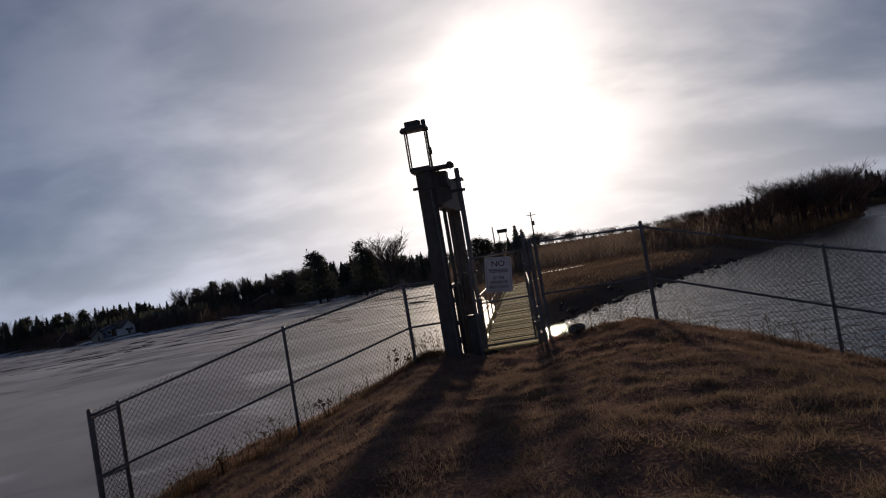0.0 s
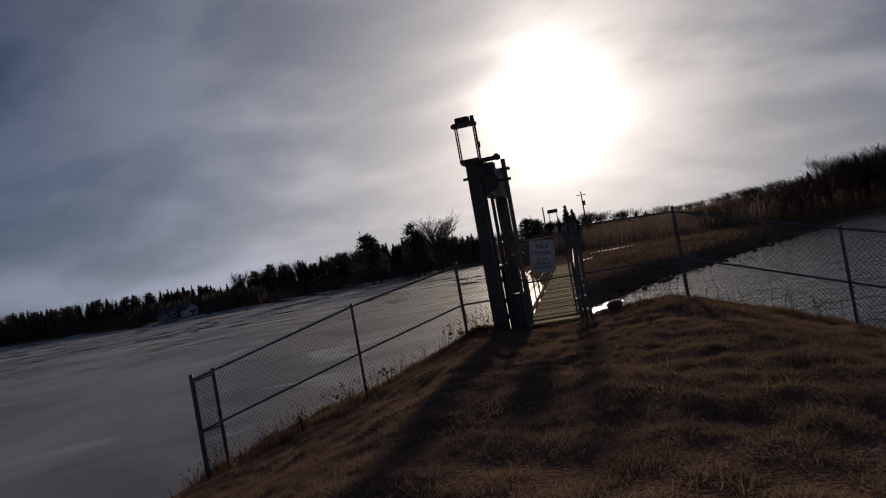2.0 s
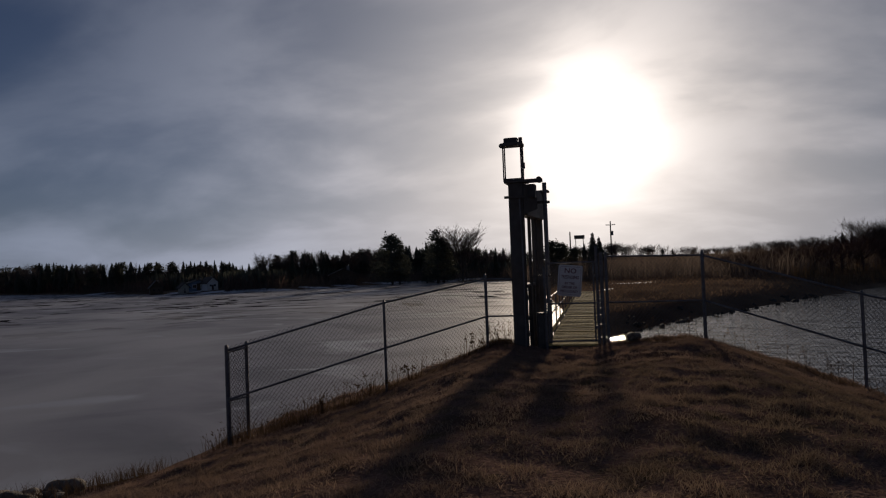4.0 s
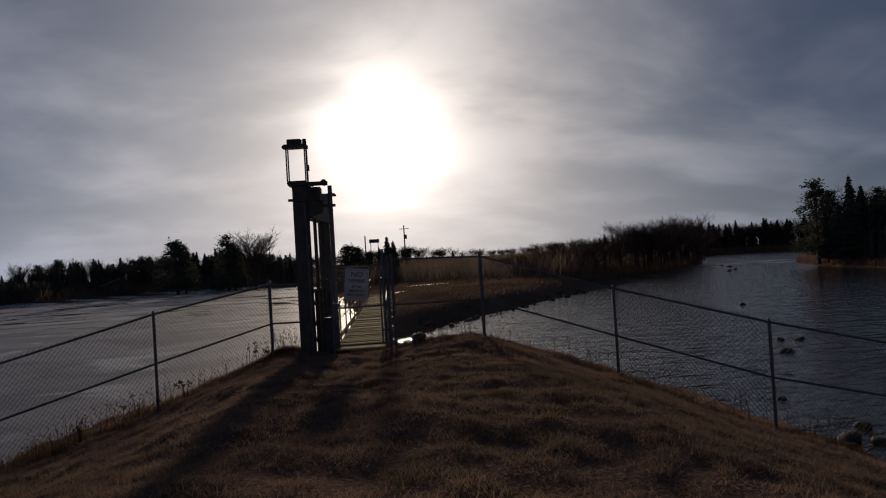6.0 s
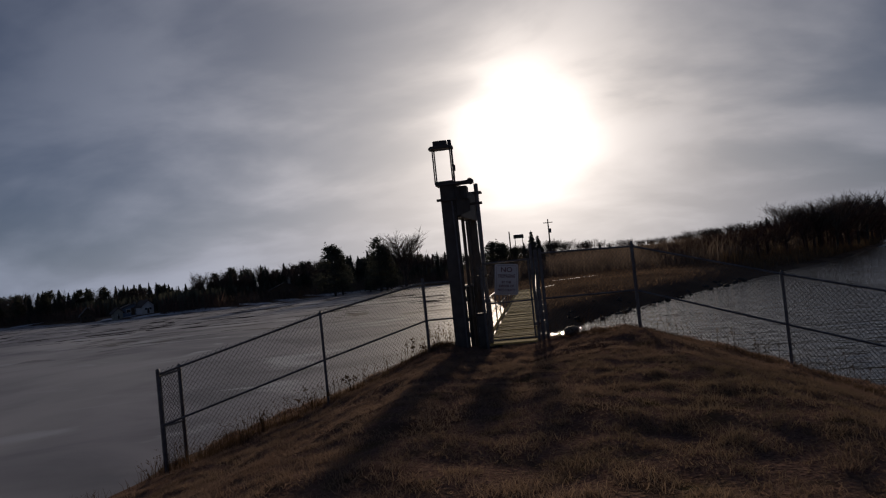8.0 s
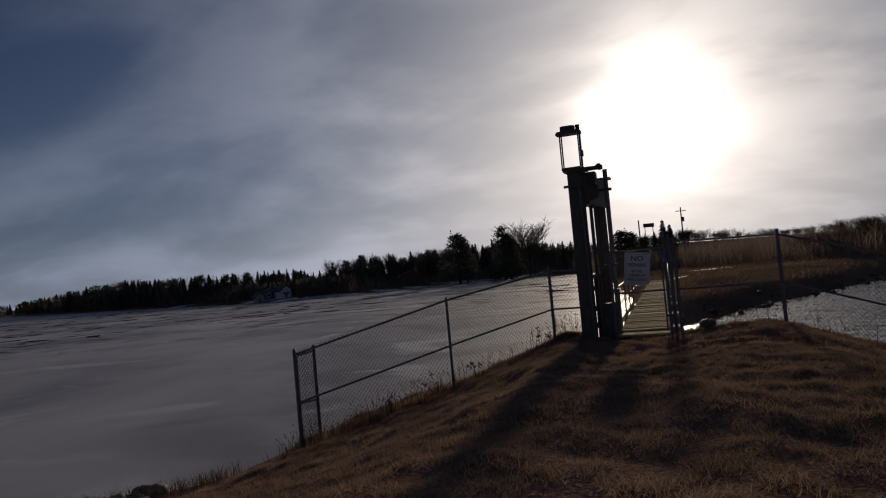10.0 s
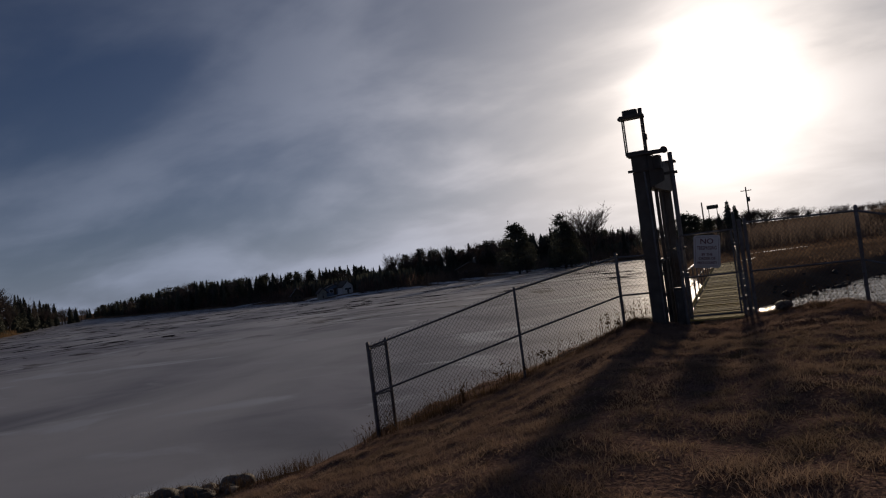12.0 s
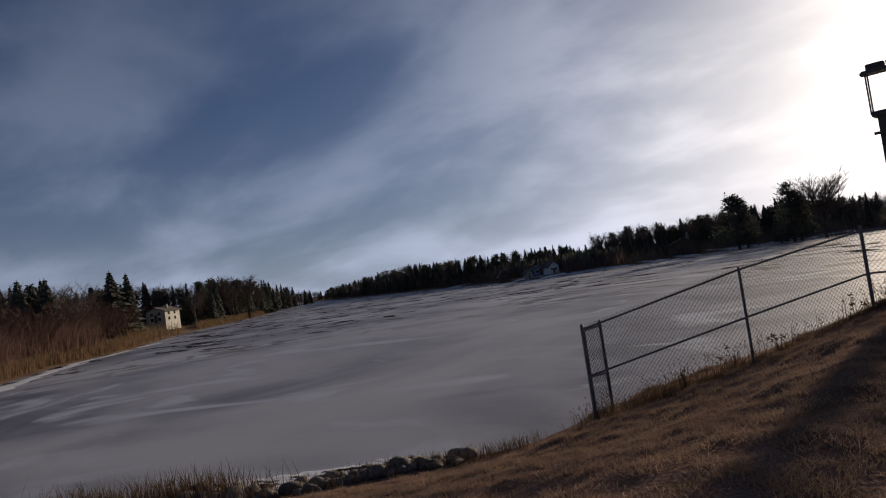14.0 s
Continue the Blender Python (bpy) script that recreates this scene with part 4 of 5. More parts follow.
for az_, el_, d in ((26.6, 2.7, 152), (27.3, 2.5, 156), (28.2, 2.4, 154), (29.4, 2.7, 152), (30.1, 3.0, 172), (30.7, 2.9, 185), (31.3, 2.5, 205), (23.5, 1.5, 170), (20.8, 1.3, 175)):
    plant(BARES, az_, d, el_, "bare trees by the river", squash=1.5)
# dark grove on the right bank of the river
for az_, el_, d, kind in ((40.3, 4.6, 150, PINES), (41.2, 3.9, 156, PINES), (42.5, 4.7, 150, SPRUCES), (43.2, 3.9, 155, SPRUCES), (44.2, 3.6, 152, PINES), (45.3, 3.8, 146, PINES), (46.4, 3.0, 150, PINES), (47.5, 3.2, 150, SPRUCES), (48.6, 3.0, 148, PINES),
                          (41.8, 2.6, 146, SPRUCES), (43.8, 2.4, 146, SPRUCES), (40.9, 2.2, 147, SPRUCES), (45.0, 2.3, 158, SPRUCES), (46.6, 2.4, 160, SPRUCES), (49.6, 3.3, 150, PINES), (51, 3.6, 150, PINES), (53, 3.4, 150, SPRUCES)):
    plant(kind, az_, d, el_, "river grove", squash=1.25)
for az_, el_, d in ((42.0, 4.0, 158), (44.0, 3.9, 160), (44.9, 3.2, 150), (47.8, 2.6, 158)):
    plant(BARES, az_, d, el_, "river grove", squash=1.0)
# the left bank of the lake
LEFT_WOOD = [(-75, 4.0), (-65, 4.0), (-63.4, 4.0), (-61.5, 3.0), (-60, 3.3), (-57, 3.0), (-55, 2.5), (-52, 2.7), (-49.5, 2.4), (-47, 1.6), (-45, 0.7), (-44.2, 0.4)]
LEFT_D = [(-75, 105), (-65, 118), (-60, 140), (-55, 175), (-50, 215), (-47, 290), (-44.2, 420)]
a = -75.0
while a < -44.2:
    d0 = profile(LEFT_D, a)
    for row in range(2 if -58.4 < a < -53.4 else 3):
        if -58.4 < a < -53.4:
            row += 1
        kind = SPRUCES if rng.random() < 0.45 else (BARES if rng.random() < 0.7 else PINES)
        plant(kind, a + rng.uniform(-0.4, 0.4), max(d0 + 12 + row * 12 + rng.uniform(-4, 4), 204 if -58.4 < a < -53.4 else 0), profile(LEFT_WOOD, a) * rng.uniform(0.75, 1.08) - (0.4 if row == 0 else 0), "lake bank woods", "lake_bank_woods" if row > 1 else "", squash=rng.uniform(1.0, 1.3))
    a += 0.6 * 150 / max(d0, 150)
for az_, el_, d, kind in ((-59.3, 4.3, 150, SPRUCES), (-58.2, 4.0, 152, SPRUCES), (-60.6, 3.3, 150, SPRUCES), (-63.6, 4.3, 112, SPRUCES), (-65.3, 4.4, 112, SPRUCES), (-64.5, 4.0, 114, SPRUCES), (-49.5, 2.7, 230, BARES), (-51.5, 2.9, 220, BARES), (-62.2, 4.0, 116, BARES)):
    plant(kind, az_, d, el_, "lake bank woods", squash=1.7)

for _ in range(90):
    a = rng.uniform(-76, -58.5)
    plant(SHRUBS, a, profile(LEFT_D, a) - rng.uniform(4, 20), rng.uniform(0.6, 2.3) + (0.7 if a < -62 else 0), "", "bank_shrubs", squash=1.7)

for k in range(150):
    a = 16.5 + 24 * (k / 150) + rng.uniform(-0.3, 0.3)
    e = profile([(16, 0.35), (20.5, 0.75), (24.3, 1.15), (27, 1.75), (31, 1.85), (34, 1.6), (42, 1.6)], a) * rng.uniform(0.45, 1.05)
    d = profile([(16, 96), (24.8, 102), (29.7, 150), (32.2, 222), (32.8, 445), (42, 445)], a) + rng.uniform(12, 36)
    plant(SHRUBS, a, d, e, "", "river_shrubs", squash=2.2)


def join_woods(name, placed, label):
    """Trees too far back to tell apart, as one mesh."""
    verts, faces, slots, mats, n = [], [], [], [BARK, NEEDLE, TWIG, BRUSH], 0
    for proto, m in placed:
        for child in proto.children:
            me = child.data
            co = np.empty(len(me.vertices) * 3)
            me.vertices.foreach_get("co", co)
            r = np.array(m.to_3x3())
            verts.append(co.reshape(-1, 3) @ r.T + np.array(m.translation))
            faces += [tuple(n + i for i in p.vertices) for p in me.polygons]
            slots += [mats.index(me.materials[0])] * len(me.polygons)
            n += len(me.vertices)
    me = bpy.data.meshes.new(name)
    me.from_pydata(np.concatenate(verts).tolist(), [], faces)
    for mat in mats:
        me.materials.append(mat)
    me.polygons.foreach_set("material_index", slots)
    tagged(new(name, me), label, "woods", kind="stuff")


for wood, label in (("far_shore_woods", "dense mixed woods behind the far shore"), ("bank_shrubs", "tall leafless red-brown shrubs on the reedy lake bank"), ("river_shrubs", "dense leafless dark brown shrubs above the river bank"), ("hill_woods", "bare and evergreen trees on the low hill"), ("lake_bank_woods", "mixed woods behind the reedy lake bank")):
    join_woods(wood, WOOD[wood], label)
for t in PARK:
    for o in (*t.children_recursive, t):
        bpy.data.objects.remove(o)


# ---- houses ----
def house(name, az_, dist, w, d, wall_h, roof_h, mat, label, turn=0.0, doors=1, wins=2, storeys=1, lift=0.0):
    """A gabled house: walls, roof with eaves, windows with frames, a door and a chimney."""
    x, y = math.sin(radians(az_)) * dist, math.cos(radians(az_)) * dist
    z = max(land_z(x, y), 0.1) + lift
    hs = thing(name, (x, y, z), label, "house", turn=-az_ + turn)
    part("wall", Shape().add([(-w / 2, -d / 2, -0.6 - lift), (w / 2, -d / 2, -0.6 - lift), (w / 2, d / 2, -0.6 - lift), (-w / 2, d / 2, -0.6 - lift), (-w / 2, -d / 2, wall_h), (w / 2, -d / 2, wall_h), (w / 2, d / 2, wall_h), (-w / 2, d / 2, wall_h),
                              (0, -d / 2, wall_h + roof_h), (0, d / 2, wall_h + roof_h)],
                             [(0, 1, 5, 8, 4), (2, 3, 7, 9, 6), (1, 2, 6, 5), (3, 0, 4, 7), (4, 8, 9, 7), (5, 6, 9, 8)]), mat, hs)
    e = 0.45
    roof = Shape()
    for sgn in (-1, 1):
        xo, zo = sgn * (w / 2 + e), wall_h - e * roof_h / (w / 2)
        zt = wall_h + roof_h
        v = [(0, -d / 2 - e, zt + 0.02), (xo, -d / 2 - e, zo + 0.02), (xo, d / 2 + e, zo + 0.02), (0, d / 2 + e, zt + 0.02)]
        roof.add(v + [(p[0], p[1], p[2] + 0.16) for p in v], [(0, 1, 2, 3), (7, 6, 5, 4), (0, 4, 5, 1), (1, 5, 6, 2), (2, 6, 7, 3), (3, 7, 4, 0)])
    rf = part("roof", roof, SHINGLE, hs)
    part("chimney", Shape().box((w * 0.15, 0, wall_h + roof_h * 0.3), (w * 0.15 + 0.1 * w, 0.1 * w, wall_h + roof_h + 0.12 * w), 0.02), CONCRETE, rf)
    g = min(1.0, w / 5.5)
    trim = SHINGLE if mat is BROWNWALL else WHITE
    for st in range(storeys):
        zc = wall_h * (st + 0.58) / storeys
        for k in range(wins):
            xc = w * ((k + 0.75) / (wins + 0.5) - 0.5)
            wi = part("window", Shape().box((xc - 0.5 * g, -d / 2 - 0.03, zc - 0.45 * g), (xc + 0.5 * g, -d / 2 + 0.05, zc + 0.45 * g)), WINDOW, hs)
            for q0, q1 in (((-0.58, 0.45), (0.58, 0.55)), ((-0.58, -0.55), (0.58, -0.45)), ((-0.58, -0.45), (-0.5, 0.45)), ((0.5, -0.45), (0.58, 0.45))):
                part("window_frame", Shape().box((xc + q0[0] * g, -d / 2 - 0.06, zc + q0[1] * g), (xc + q1[0] * g, -d / 2 + 0.02, zc + q1[1] * g)), trim, wi)
            y0 = -d * 0.3 + k * d * 0.4
            part("window", Shape().box((w / 2 - 0.05, y0, zc - 0.4 * g), (w / 2 + 0.03, y0 + 0.8 * g, zc + 0.4 * g)), WINDOW, hs)
    if doors:
        part("door", Shape().box((-0.5 * g, -d / 2 - 0.04, 0.0), (0.5 * g, -d / 2 + 0.03, 2.05 * max(g, 0.6)), 0.01), BROWNWALL, hs)
    return hs


house("white_house", -24.45, 181, 2.8, 3.4, 1.9, 1.2, WHITE, "small white gabled house on the far shore", turn=25)
house("cream_shed", -26.4, 180, 1.9, 2.4, 1.6, 0.9, CREAM, "cream gabled shed on the far shore", turn=15, wins=1)
house("blue_house", -25.4, 184, 4.8, 4, 1.8, 0.8, BLUE, "low blue-grey house between the far trees", turn=10)
house("log_cabin", -28.4, 188, 2.8, 3.5, 1.8, 1.5, BROWNWALL, "dark brown cabin among the far trees", turn=5)
house("shore_cabin", -13.9, 194, 7.5, 6, 2.4, 1.6, BROWNWALL, "dark cabin under the far shore trees", turn=5)
house("cream_house", -55.9, 186, 5.2, 6.2, 2.7, 1.0, CREAM, "two-storey cream house on the reedy lake bank", turn=-34, storeys=2, lift=1.9)
house("boat_house", 46.5, 158, 3.6, 4, 2.0, 1.1, WHITE, "white cottage half hidden by the river grove", turn=10)


# ---- poles ----
def utility_pole(az_, dist, top_el, arms, label):
    x, y = math.sin(radians(az_)) * dist, math.cos(radians(az_)) * dist
    z = land_z(x, y)
    h = 3.8 + dist * math.tan(radians(top_el)) - z
    p = thing("utility_pole", (x, y, z), label, "utility pole")
    part("pole", Shape().tube([(0, 0, -0.5), (0, 0, h)], [0.19, 0.13], 8), POLEWOOD, p)
    for k in range(arms):
        arm = part("crossarm", Shape().box((-1.1, -0.06, h - 0.9 - k * 1.6), (1.1, 0.06, h - 0.76 - k * 1.6)), POLEWOOD, p)
        for xx in (-0.95, -0.5, 0.5, 0.95):
            part("insulator", Shape().tube([(xx, 0, h - 0.76 - k * 1.6), (xx, 0, h - 0.6 - k * 1.6)], 0.05, 6), SIGNWHITE, arm)
    if arms:
        part("transformer", Shape().tube([(0.35, 0, h - 3.2), (0.35, 0, h - 2.2)], 0.25, 10), GALV, p)


utility_pole(8.38, 160, 3.35, 1, "wooden utility pole with a crossarm on the hill")
utility_pole(5.1, 155, 2.65, 0, "slim wooden pole on the hill")
x, y = math.sin(radians(5.85)) * 150, math.cos(radians(5.85)) * 150
z = land_z(x, y)
board = thing("billboard", (x, y, z), "small raised board on two posts on the hill", "board")
for xx in (-0.8, 0.8):
    part("leg", Shape().tube([(xx, 0, -0.3), (xx, 0, 9.9 - z)], 0.08, 6), POLEWOOD, board)
part("panel", Shape().box((-1.1, -0.05, 9.1 - z), (1.1, 0.05, 9.9 - z), 0.01), STEEL, board)


# ---- brush, reeds, weeds and grass ----
TIPS = {}


def scatter_blades(name, spots, mat, label, category, rng, h, w, lean=0.35, per=1, crest=None):
    """Many thin bent blades or stems as one mesh."""
    n = len(spots) * per
    p = np.repeat(np.asarray(spots, float), per, axis=0)
    hh = h * rng.uniform(0.5, 1.25, n)
    if crest:
        # the growth thins out to a low crest against the sky
        el_ = np.interp(np.degrees(np.arctan2(p[:, 0], p[:, 1])), [c[0] for c in crest], [c[1] for c in crest])
        room = 3.8 + np.hypot(p[:, 0], p[:, 1]) * np.tan(np.radians(el_)) - p[:, 2]
        hh = np.minimum(hh, np.maximum(room, 0.5) * rng.uniform(0.45, 1.0, n))
    a = rng.uniform(0, math.tau, n)
    ln = lean * rng.uniform(0.1, 1.4, n)
    b = rng.uniform(0, math.tau, n)
    ww = w * rng.uniform(0.6, 1.3, n)
    side = np.stack([np.cos(a) * ww, np.sin(a) * ww, np.zeros(n)], -1)
    bend = np.stack([np.cos(b) * ln * hh, np.sin(b) * ln * hh, np.zeros(n)], -1)
    up = np.stack([np.zeros(n), np.zeros(n), hh], -1)
    TIPS[name] = p + bend + up
    v = np.stack([p - side, p + side, p + bend * 0.35 + up * 0.6 + side * 0.7, p + bend * 0.35 + up * 0.6 - side * 0.7, p + bend + up], 1).reshape(-1, 3)
    i = np.arange(n)[:, None] * 5
    faces = (i + np.array([[0, 1, 2, 3]])).tolist() + (i + np.array([[3, 2, 4]])).tolist()
    me = bpy.data.meshes.new(name)
    me.from_pydata(v.tolist(), [], faces)
    me.materials.append(mat)
    return tagged(new(name, me), label, category, kind="stuff")


nrg = np.random.default_rng(3)


def spots(n, xr, yr, keep, sink=0.0):
    x, y = nrg.uniform(*xr, n), nrg.uniform(*yr, n)
    z = land(x, y)
    ok = keep(x, y, z)
    return np.stack([x[ok], y[ok], z[ok] - sink], -1)


def weed_plant(x, y, h, turn, seed):
    """A branching dead weed with a few curled leaves left on its stems."""
    wr = random.Random(seed)
    w = thing("dead_weed", (x, y, land_z(x, y)), "dark branching dead weed with curled leaves by the fence", "weed", "fence weeds", turn=turn)
    stem, leaves = Shape(), Shape()
    for b in range(4):
        a, lean = wr.uniform(0, math.tau), wr.uniform(0.25, 0.8)
        tip = Vector((math.cos(a) * lean * h, math.sin(a) * lean * 0.4 * h, h * wr.uniform(0.5, 1.0)))
        mid = tip * 0.5 + Vector((0, 0, 0.08 * h))
        stem.tube([(0, 0, -0.05), mid, tip], [0.008, 0.006, 0.003], 5)
        for k in range(6):
            p = mid.lerp(tip, wr.uniform(0.1, 1.0))
            d = Vector((wr.gauss(0, 1), wr.gauss(0, 0.6), wr.gauss(0.1, 0.8))).normalized() * wr.uniform(0.05, 0.09)
            side = d.cross(Vector((wr.gauss(0, 1), wr.gauss(0, 1), 0.4))).normalized() * 0.022
            leaves.add([p, p + d * 0.5 + side, p + d, p + d * 0.5 - side, p + d * 0.5 + side.cross(d).normalized() * 0.012], [(0, 1, 4), (1, 2, 4), (2, 3, 4), (3, 0, 4)])
    part("stem", stem, WEED, w)
    part("leaves", leaves, WEED, w)


for k, (x, y, h, turn) in enumerate(((-3.15, 14.32, 0.62, 0), (-2.35, 14.75, 0.60, 40), (-4.1, 13.95, 0.45, 80), (-1.05, 16.4, 0.5, 20))):
    weed_plant(x, y, h, turn, 40 + k)


# lawn: dense tufts near the camera's side of the fences
lawn = lambda x, y, z: (z > 0.15) & (y < 17.1)
shaggy = lambda x, y, z: lawn(x, y, z) & (tussocks(x, y) + nrg.normal(0, 0.3, len(x)) > -0.1)
clump = spots(14000, (-13, 12), (2.5, 17.2), shaggy)
tufts = clump[nrg.integers(0, len(clump), 170000)] + np.concatenate([nrg.normal(0, 0.06, (170000, 2)), np.zeros((170000, 1))], 1)
tufts[:, 2] = land(tufts[:, 0], tufts[:, 1]) - 0.01
scatter_blades("lawn_grass", tufts, BLADE, "short dry brown and olive lawn grass", "grass", nrg, 0.065, 0.0038, 1.6)
crown = spots(2600, (-12, 12), (3.0, 17.0), shaggy)
crown = crown[nrg.integers(0, len(crown), 42000)] + np.concatenate([nrg.normal(0, 0.085, (42000, 2)), np.zeros((42000, 1))], 1)
crown[:, 2] = land(crown[:, 0], crown[:, 1]) - 0.01
scatter_blades("lawn_tussocks", crown, BLADE, "longer dry tussocks in the uneven lawn", "grass", nrg, 0.105, 0.003, 1.4)
even = spots(90000, (-13, 12), (2.5, 17.2), lawn, 0.01)
scatter_blades("lawn_thatch", even, BLADE, "matted dry lawn thatch", "grass", nrg, 0.035, 0.006, 2.4)


def line_spots(a, b, n, spread, north=0.1):
    k = nrg.uniform(0, 1, n)
    x = a[0] + (b[0] - a[0]) * k + nrg.normal(0, spread, n)
    y = a[1] + (b[1] - a[1]) * k + nrg.normal(0, spread, n) + north
    return np.stack([x, y, land(x, y) - 0.02], -1)


# taller growth along the fences
rim = [((-6.4, 13.3), (-2.8, 14.3)), ((-2.8, 14.3), (-0.6, 16.7)), ((-0.6, 16.75), (0.0, 16.8)), ((2.3, 16.8), (4.1, 15.3)), ((4.1, 15.3), (6.4, 13.2)), ((6.4, 13.2), (8.0, 10.7)), ((8.0, 10.7), (11.1, 10.6))]
tall = np.concatenate([line_spots(a, b, 1500, 0.13, 0.2) for a, b in rim])
scatter_blades("fence_grass", tall, WEED, "tall dead grass along the fence foot", "grass", nrg, 0.14, 0.004, 0.6)
stalk = np.concatenate([line_spots(a, b, 130 if i == 0 else 60, 0.16) for i, (a, b) in enumerate(rim)])
scatter_blades("fence_weeds", stalk, WEED, "thin dead weed stalks along the fence", "weeds", nrg, 0.55, 0.005, 0.35)
corner = np.concatenate([line_spots((-6.2, 13.3), (-4.2, 13.9), 500, 0.2), line_spots((-4.2, 13.9), (-2.8, 14.3), 150, 0.15)])
scatter_blades("corner_weeds", corner, WEED, "rusty dead weeds at the fence end", "weeds", nrg, 0.40, 0.006, 0.5)
tip = TIPS["fence_weeds"]
k = nrg.uniform(0.55, 1.0, (len(tip) * 2, 1))
heads = np.repeat(stalk, 2, axis=0) * (1 - k) + np.repeat(tip, 2, axis=0) * k
scatter_blades("weed_heads", heads, WEED, "dry seed heads of the fence weeds", "weeds", nrg, 0.035, 0.006, 1.4, per=5)
edge = np.array([[*lake_edge(k), 0.0] for k in nrg.uniform(0.0, 0.95, 2200)])
edge[:, :2] += nrg.normal(0, 0.3, (len(edge), 2)) + np.array([0.2, -0.5])
edge[:, 2] = land(edge[:, 0], edge[:, 1])
scatter_blades("shore_grass", edge, WEED, "dead brown grass between the shore boulders", "grass", nrg, 0.28, 0.005, 0.6)

west = np.array([[*lake_edge(k), 0.0] for k in nrg.uniform(0.70, 1.05, 1500)])
west[:, :2] += nrg.normal(0, 0.45, (len(west), 2)) + np.array([0.1, -0.25])
west[:, 2] = land(west[:, 0], west[:, 1])
scatter_blades("shore_reeds", west, WEED, "tall rust-brown dead grass at the lake's edge", "grass", nrg, 0.6, 0.007, 0.45)


def bank_spots(line, n, lo, hi, seg=None):
    """Spots on the land side of a shore line, between lo and hi metres back from it."""
    out = []
    pts = line if seg is None else line[seg[0]:seg[1]]
    lengths = [math.dist(p, q) for p, q in zip(pts, pts[1:])]
    for (p, q), ln in zip(zip(pts, pts[1:]), lengths):
        m = int(n * ln / sum(lengths))
        k, d = nrg.uniform(0, 1, m), nrg.uniform(lo, hi, m)
        dx, dy = (q[0] - p[0]) / ln, (q[1] - p[1]) / ln
        x, y = p[0] + dx * ln * k + dy * d, p[1] + dy * ln * k - dx * d
        z = land(x, y)
        ok = z > (-0.02 if np.mean(x) < 0 else -1.0)
        ok &= ~((z < 0.12) & (x < 2))
        bearing, reach = np.degrees(np.arctan2(x, y)), np.hypot(x, y)
        ok &= ~((bearing > -29.4) & (bearing < -23.4) & (reach < 196))
        ok &= ~((bearing > -57.9) & (bearing < -53.6) & (reach > 123) & (reach < 198))
        out.append(np.stack([x, y, z - 0.05], -1)[ok])
    return np.concatenate(out)


def open_strip(p):
    """Leaves a bare grassy strip along the open part of the far shore."""
    bearing = np.degrees(np.arctan2(p[:, 0], p[:, 1]))
    back = -side_of(p[:, 0], p[:, 1], FAR_SHORE)
    return p[~((bearing > -18.5) & (bearing < 1.0) & (back < 15.0))]


CREST = [(0, 0.95), (8, 1.02), (11, 1.0), (13, 0.76), (16, 0.66), (20.5, 0.95), (24.3, 1.2), (27, 1.7), (31, 1.8), (34, 1.65), (40, 1.7), (60, 1.7)]
scatter_blades("left_bank_reeds", bank_spots(LEFT_BANK, 26000, 0.8, 6.0, (2, 9)), REED, "golden dry reeds on the near lake bank", "reeds", nrg, 1.5, 0.035, 0.3)
scatter_blades("left_bank_brush", bank_spots(LEFT_BANK, 36000, 4.5, 34.0, (4, 9)), BRUSH, "red-brown leafless brush behind the reeds", "brush", nrg, 3.4, 0.03, 0.6)
scatter_blades("river_reeds", bank_spots(RIVER_EDGE, 9000, 2.0, 9.0), REED, "orange-brown dry reeds on the river bank", "reeds", nrg, 1.8, 0.04, 0.3)
bar_reeds = spots(60000, (190, 320), (310, 405), lambda x, y, z: (np.abs(np.degrees(np.arctan2(x, y)) - 36.5) < 5) & (np.abs(np.hypot(x, y) - 434) < 8), 0.05)
scatter_blades("river_end_reeds", bar_reeds, REED, "golden dry reeds across the river's upper end", "reeds", nrg, 2.8, 0.08, 0.3)
yard = spots(9000, (-150, -90), (55, 110), lambda x, y, z: (z > 0.1) & (np.degrees(np.arctan2(x, y)) > -58.6) & (np.degrees(np.arctan2(x, y)) < -53.2) & (np.hypot(x, y) < 165))
scatter_blades("yard_reeds", yard, REED, "low dry reeds before the cream house", "reeds", nrg, 2.5, 0.04, 0.4)
scatter_blades("right_bank_reeds", bank_spots(RIGHT_BANK, 9000, 0.6, 7.0, (2, 6)), BRUSH, "low dark brush along the wooded river bank", "brush", nrg, 1.1, 0.04, 0.6)
scatter_blades("meadow_grass", bank_spots(FAR_SHORE, 40000, 2.0, 45.0, (2, 8)), MEADOW, "brown meadow grass beyond the dam", "grass", nrg, 0.34, 0.035, 1.2)
scatter_blades("hill_brush", bank_spots(FAR_SHORE, 42000, 40.0, 150.0, (2, 7)), HILLBRUSH, "leafless brush over the low hill", "brush", nrg, 2.0, 0.03, 0.9, crest=CREST)
scatter_blades("river_thicket", bank_spots(RIVER_EDGE, 42000, 7.0, 60.0), HILLBRUSH, "dense leafless thicket above the river reeds", "brush", nrg, 4.4, 0.05, 0.5, crest=CREST)
scatter_blades("hill_thicket", bank_spots(FAR_SHORE, 46000, 60.0, 210.0, (2, 6)), HILLBRUSH, "dense leafless thicket along the hill crest", "brush", nrg, 3.0, 0.035, 0.9, crest=CREST)
scatter_blades("bank_thicket_near", bank_spots(LEFT_BANK, 40000, 4.0, 26.0, (4, 8)), BRUSH, "tall red-brown brush on the reedy bank", "brush", nrg, 4.6, 0.035, 0.5)
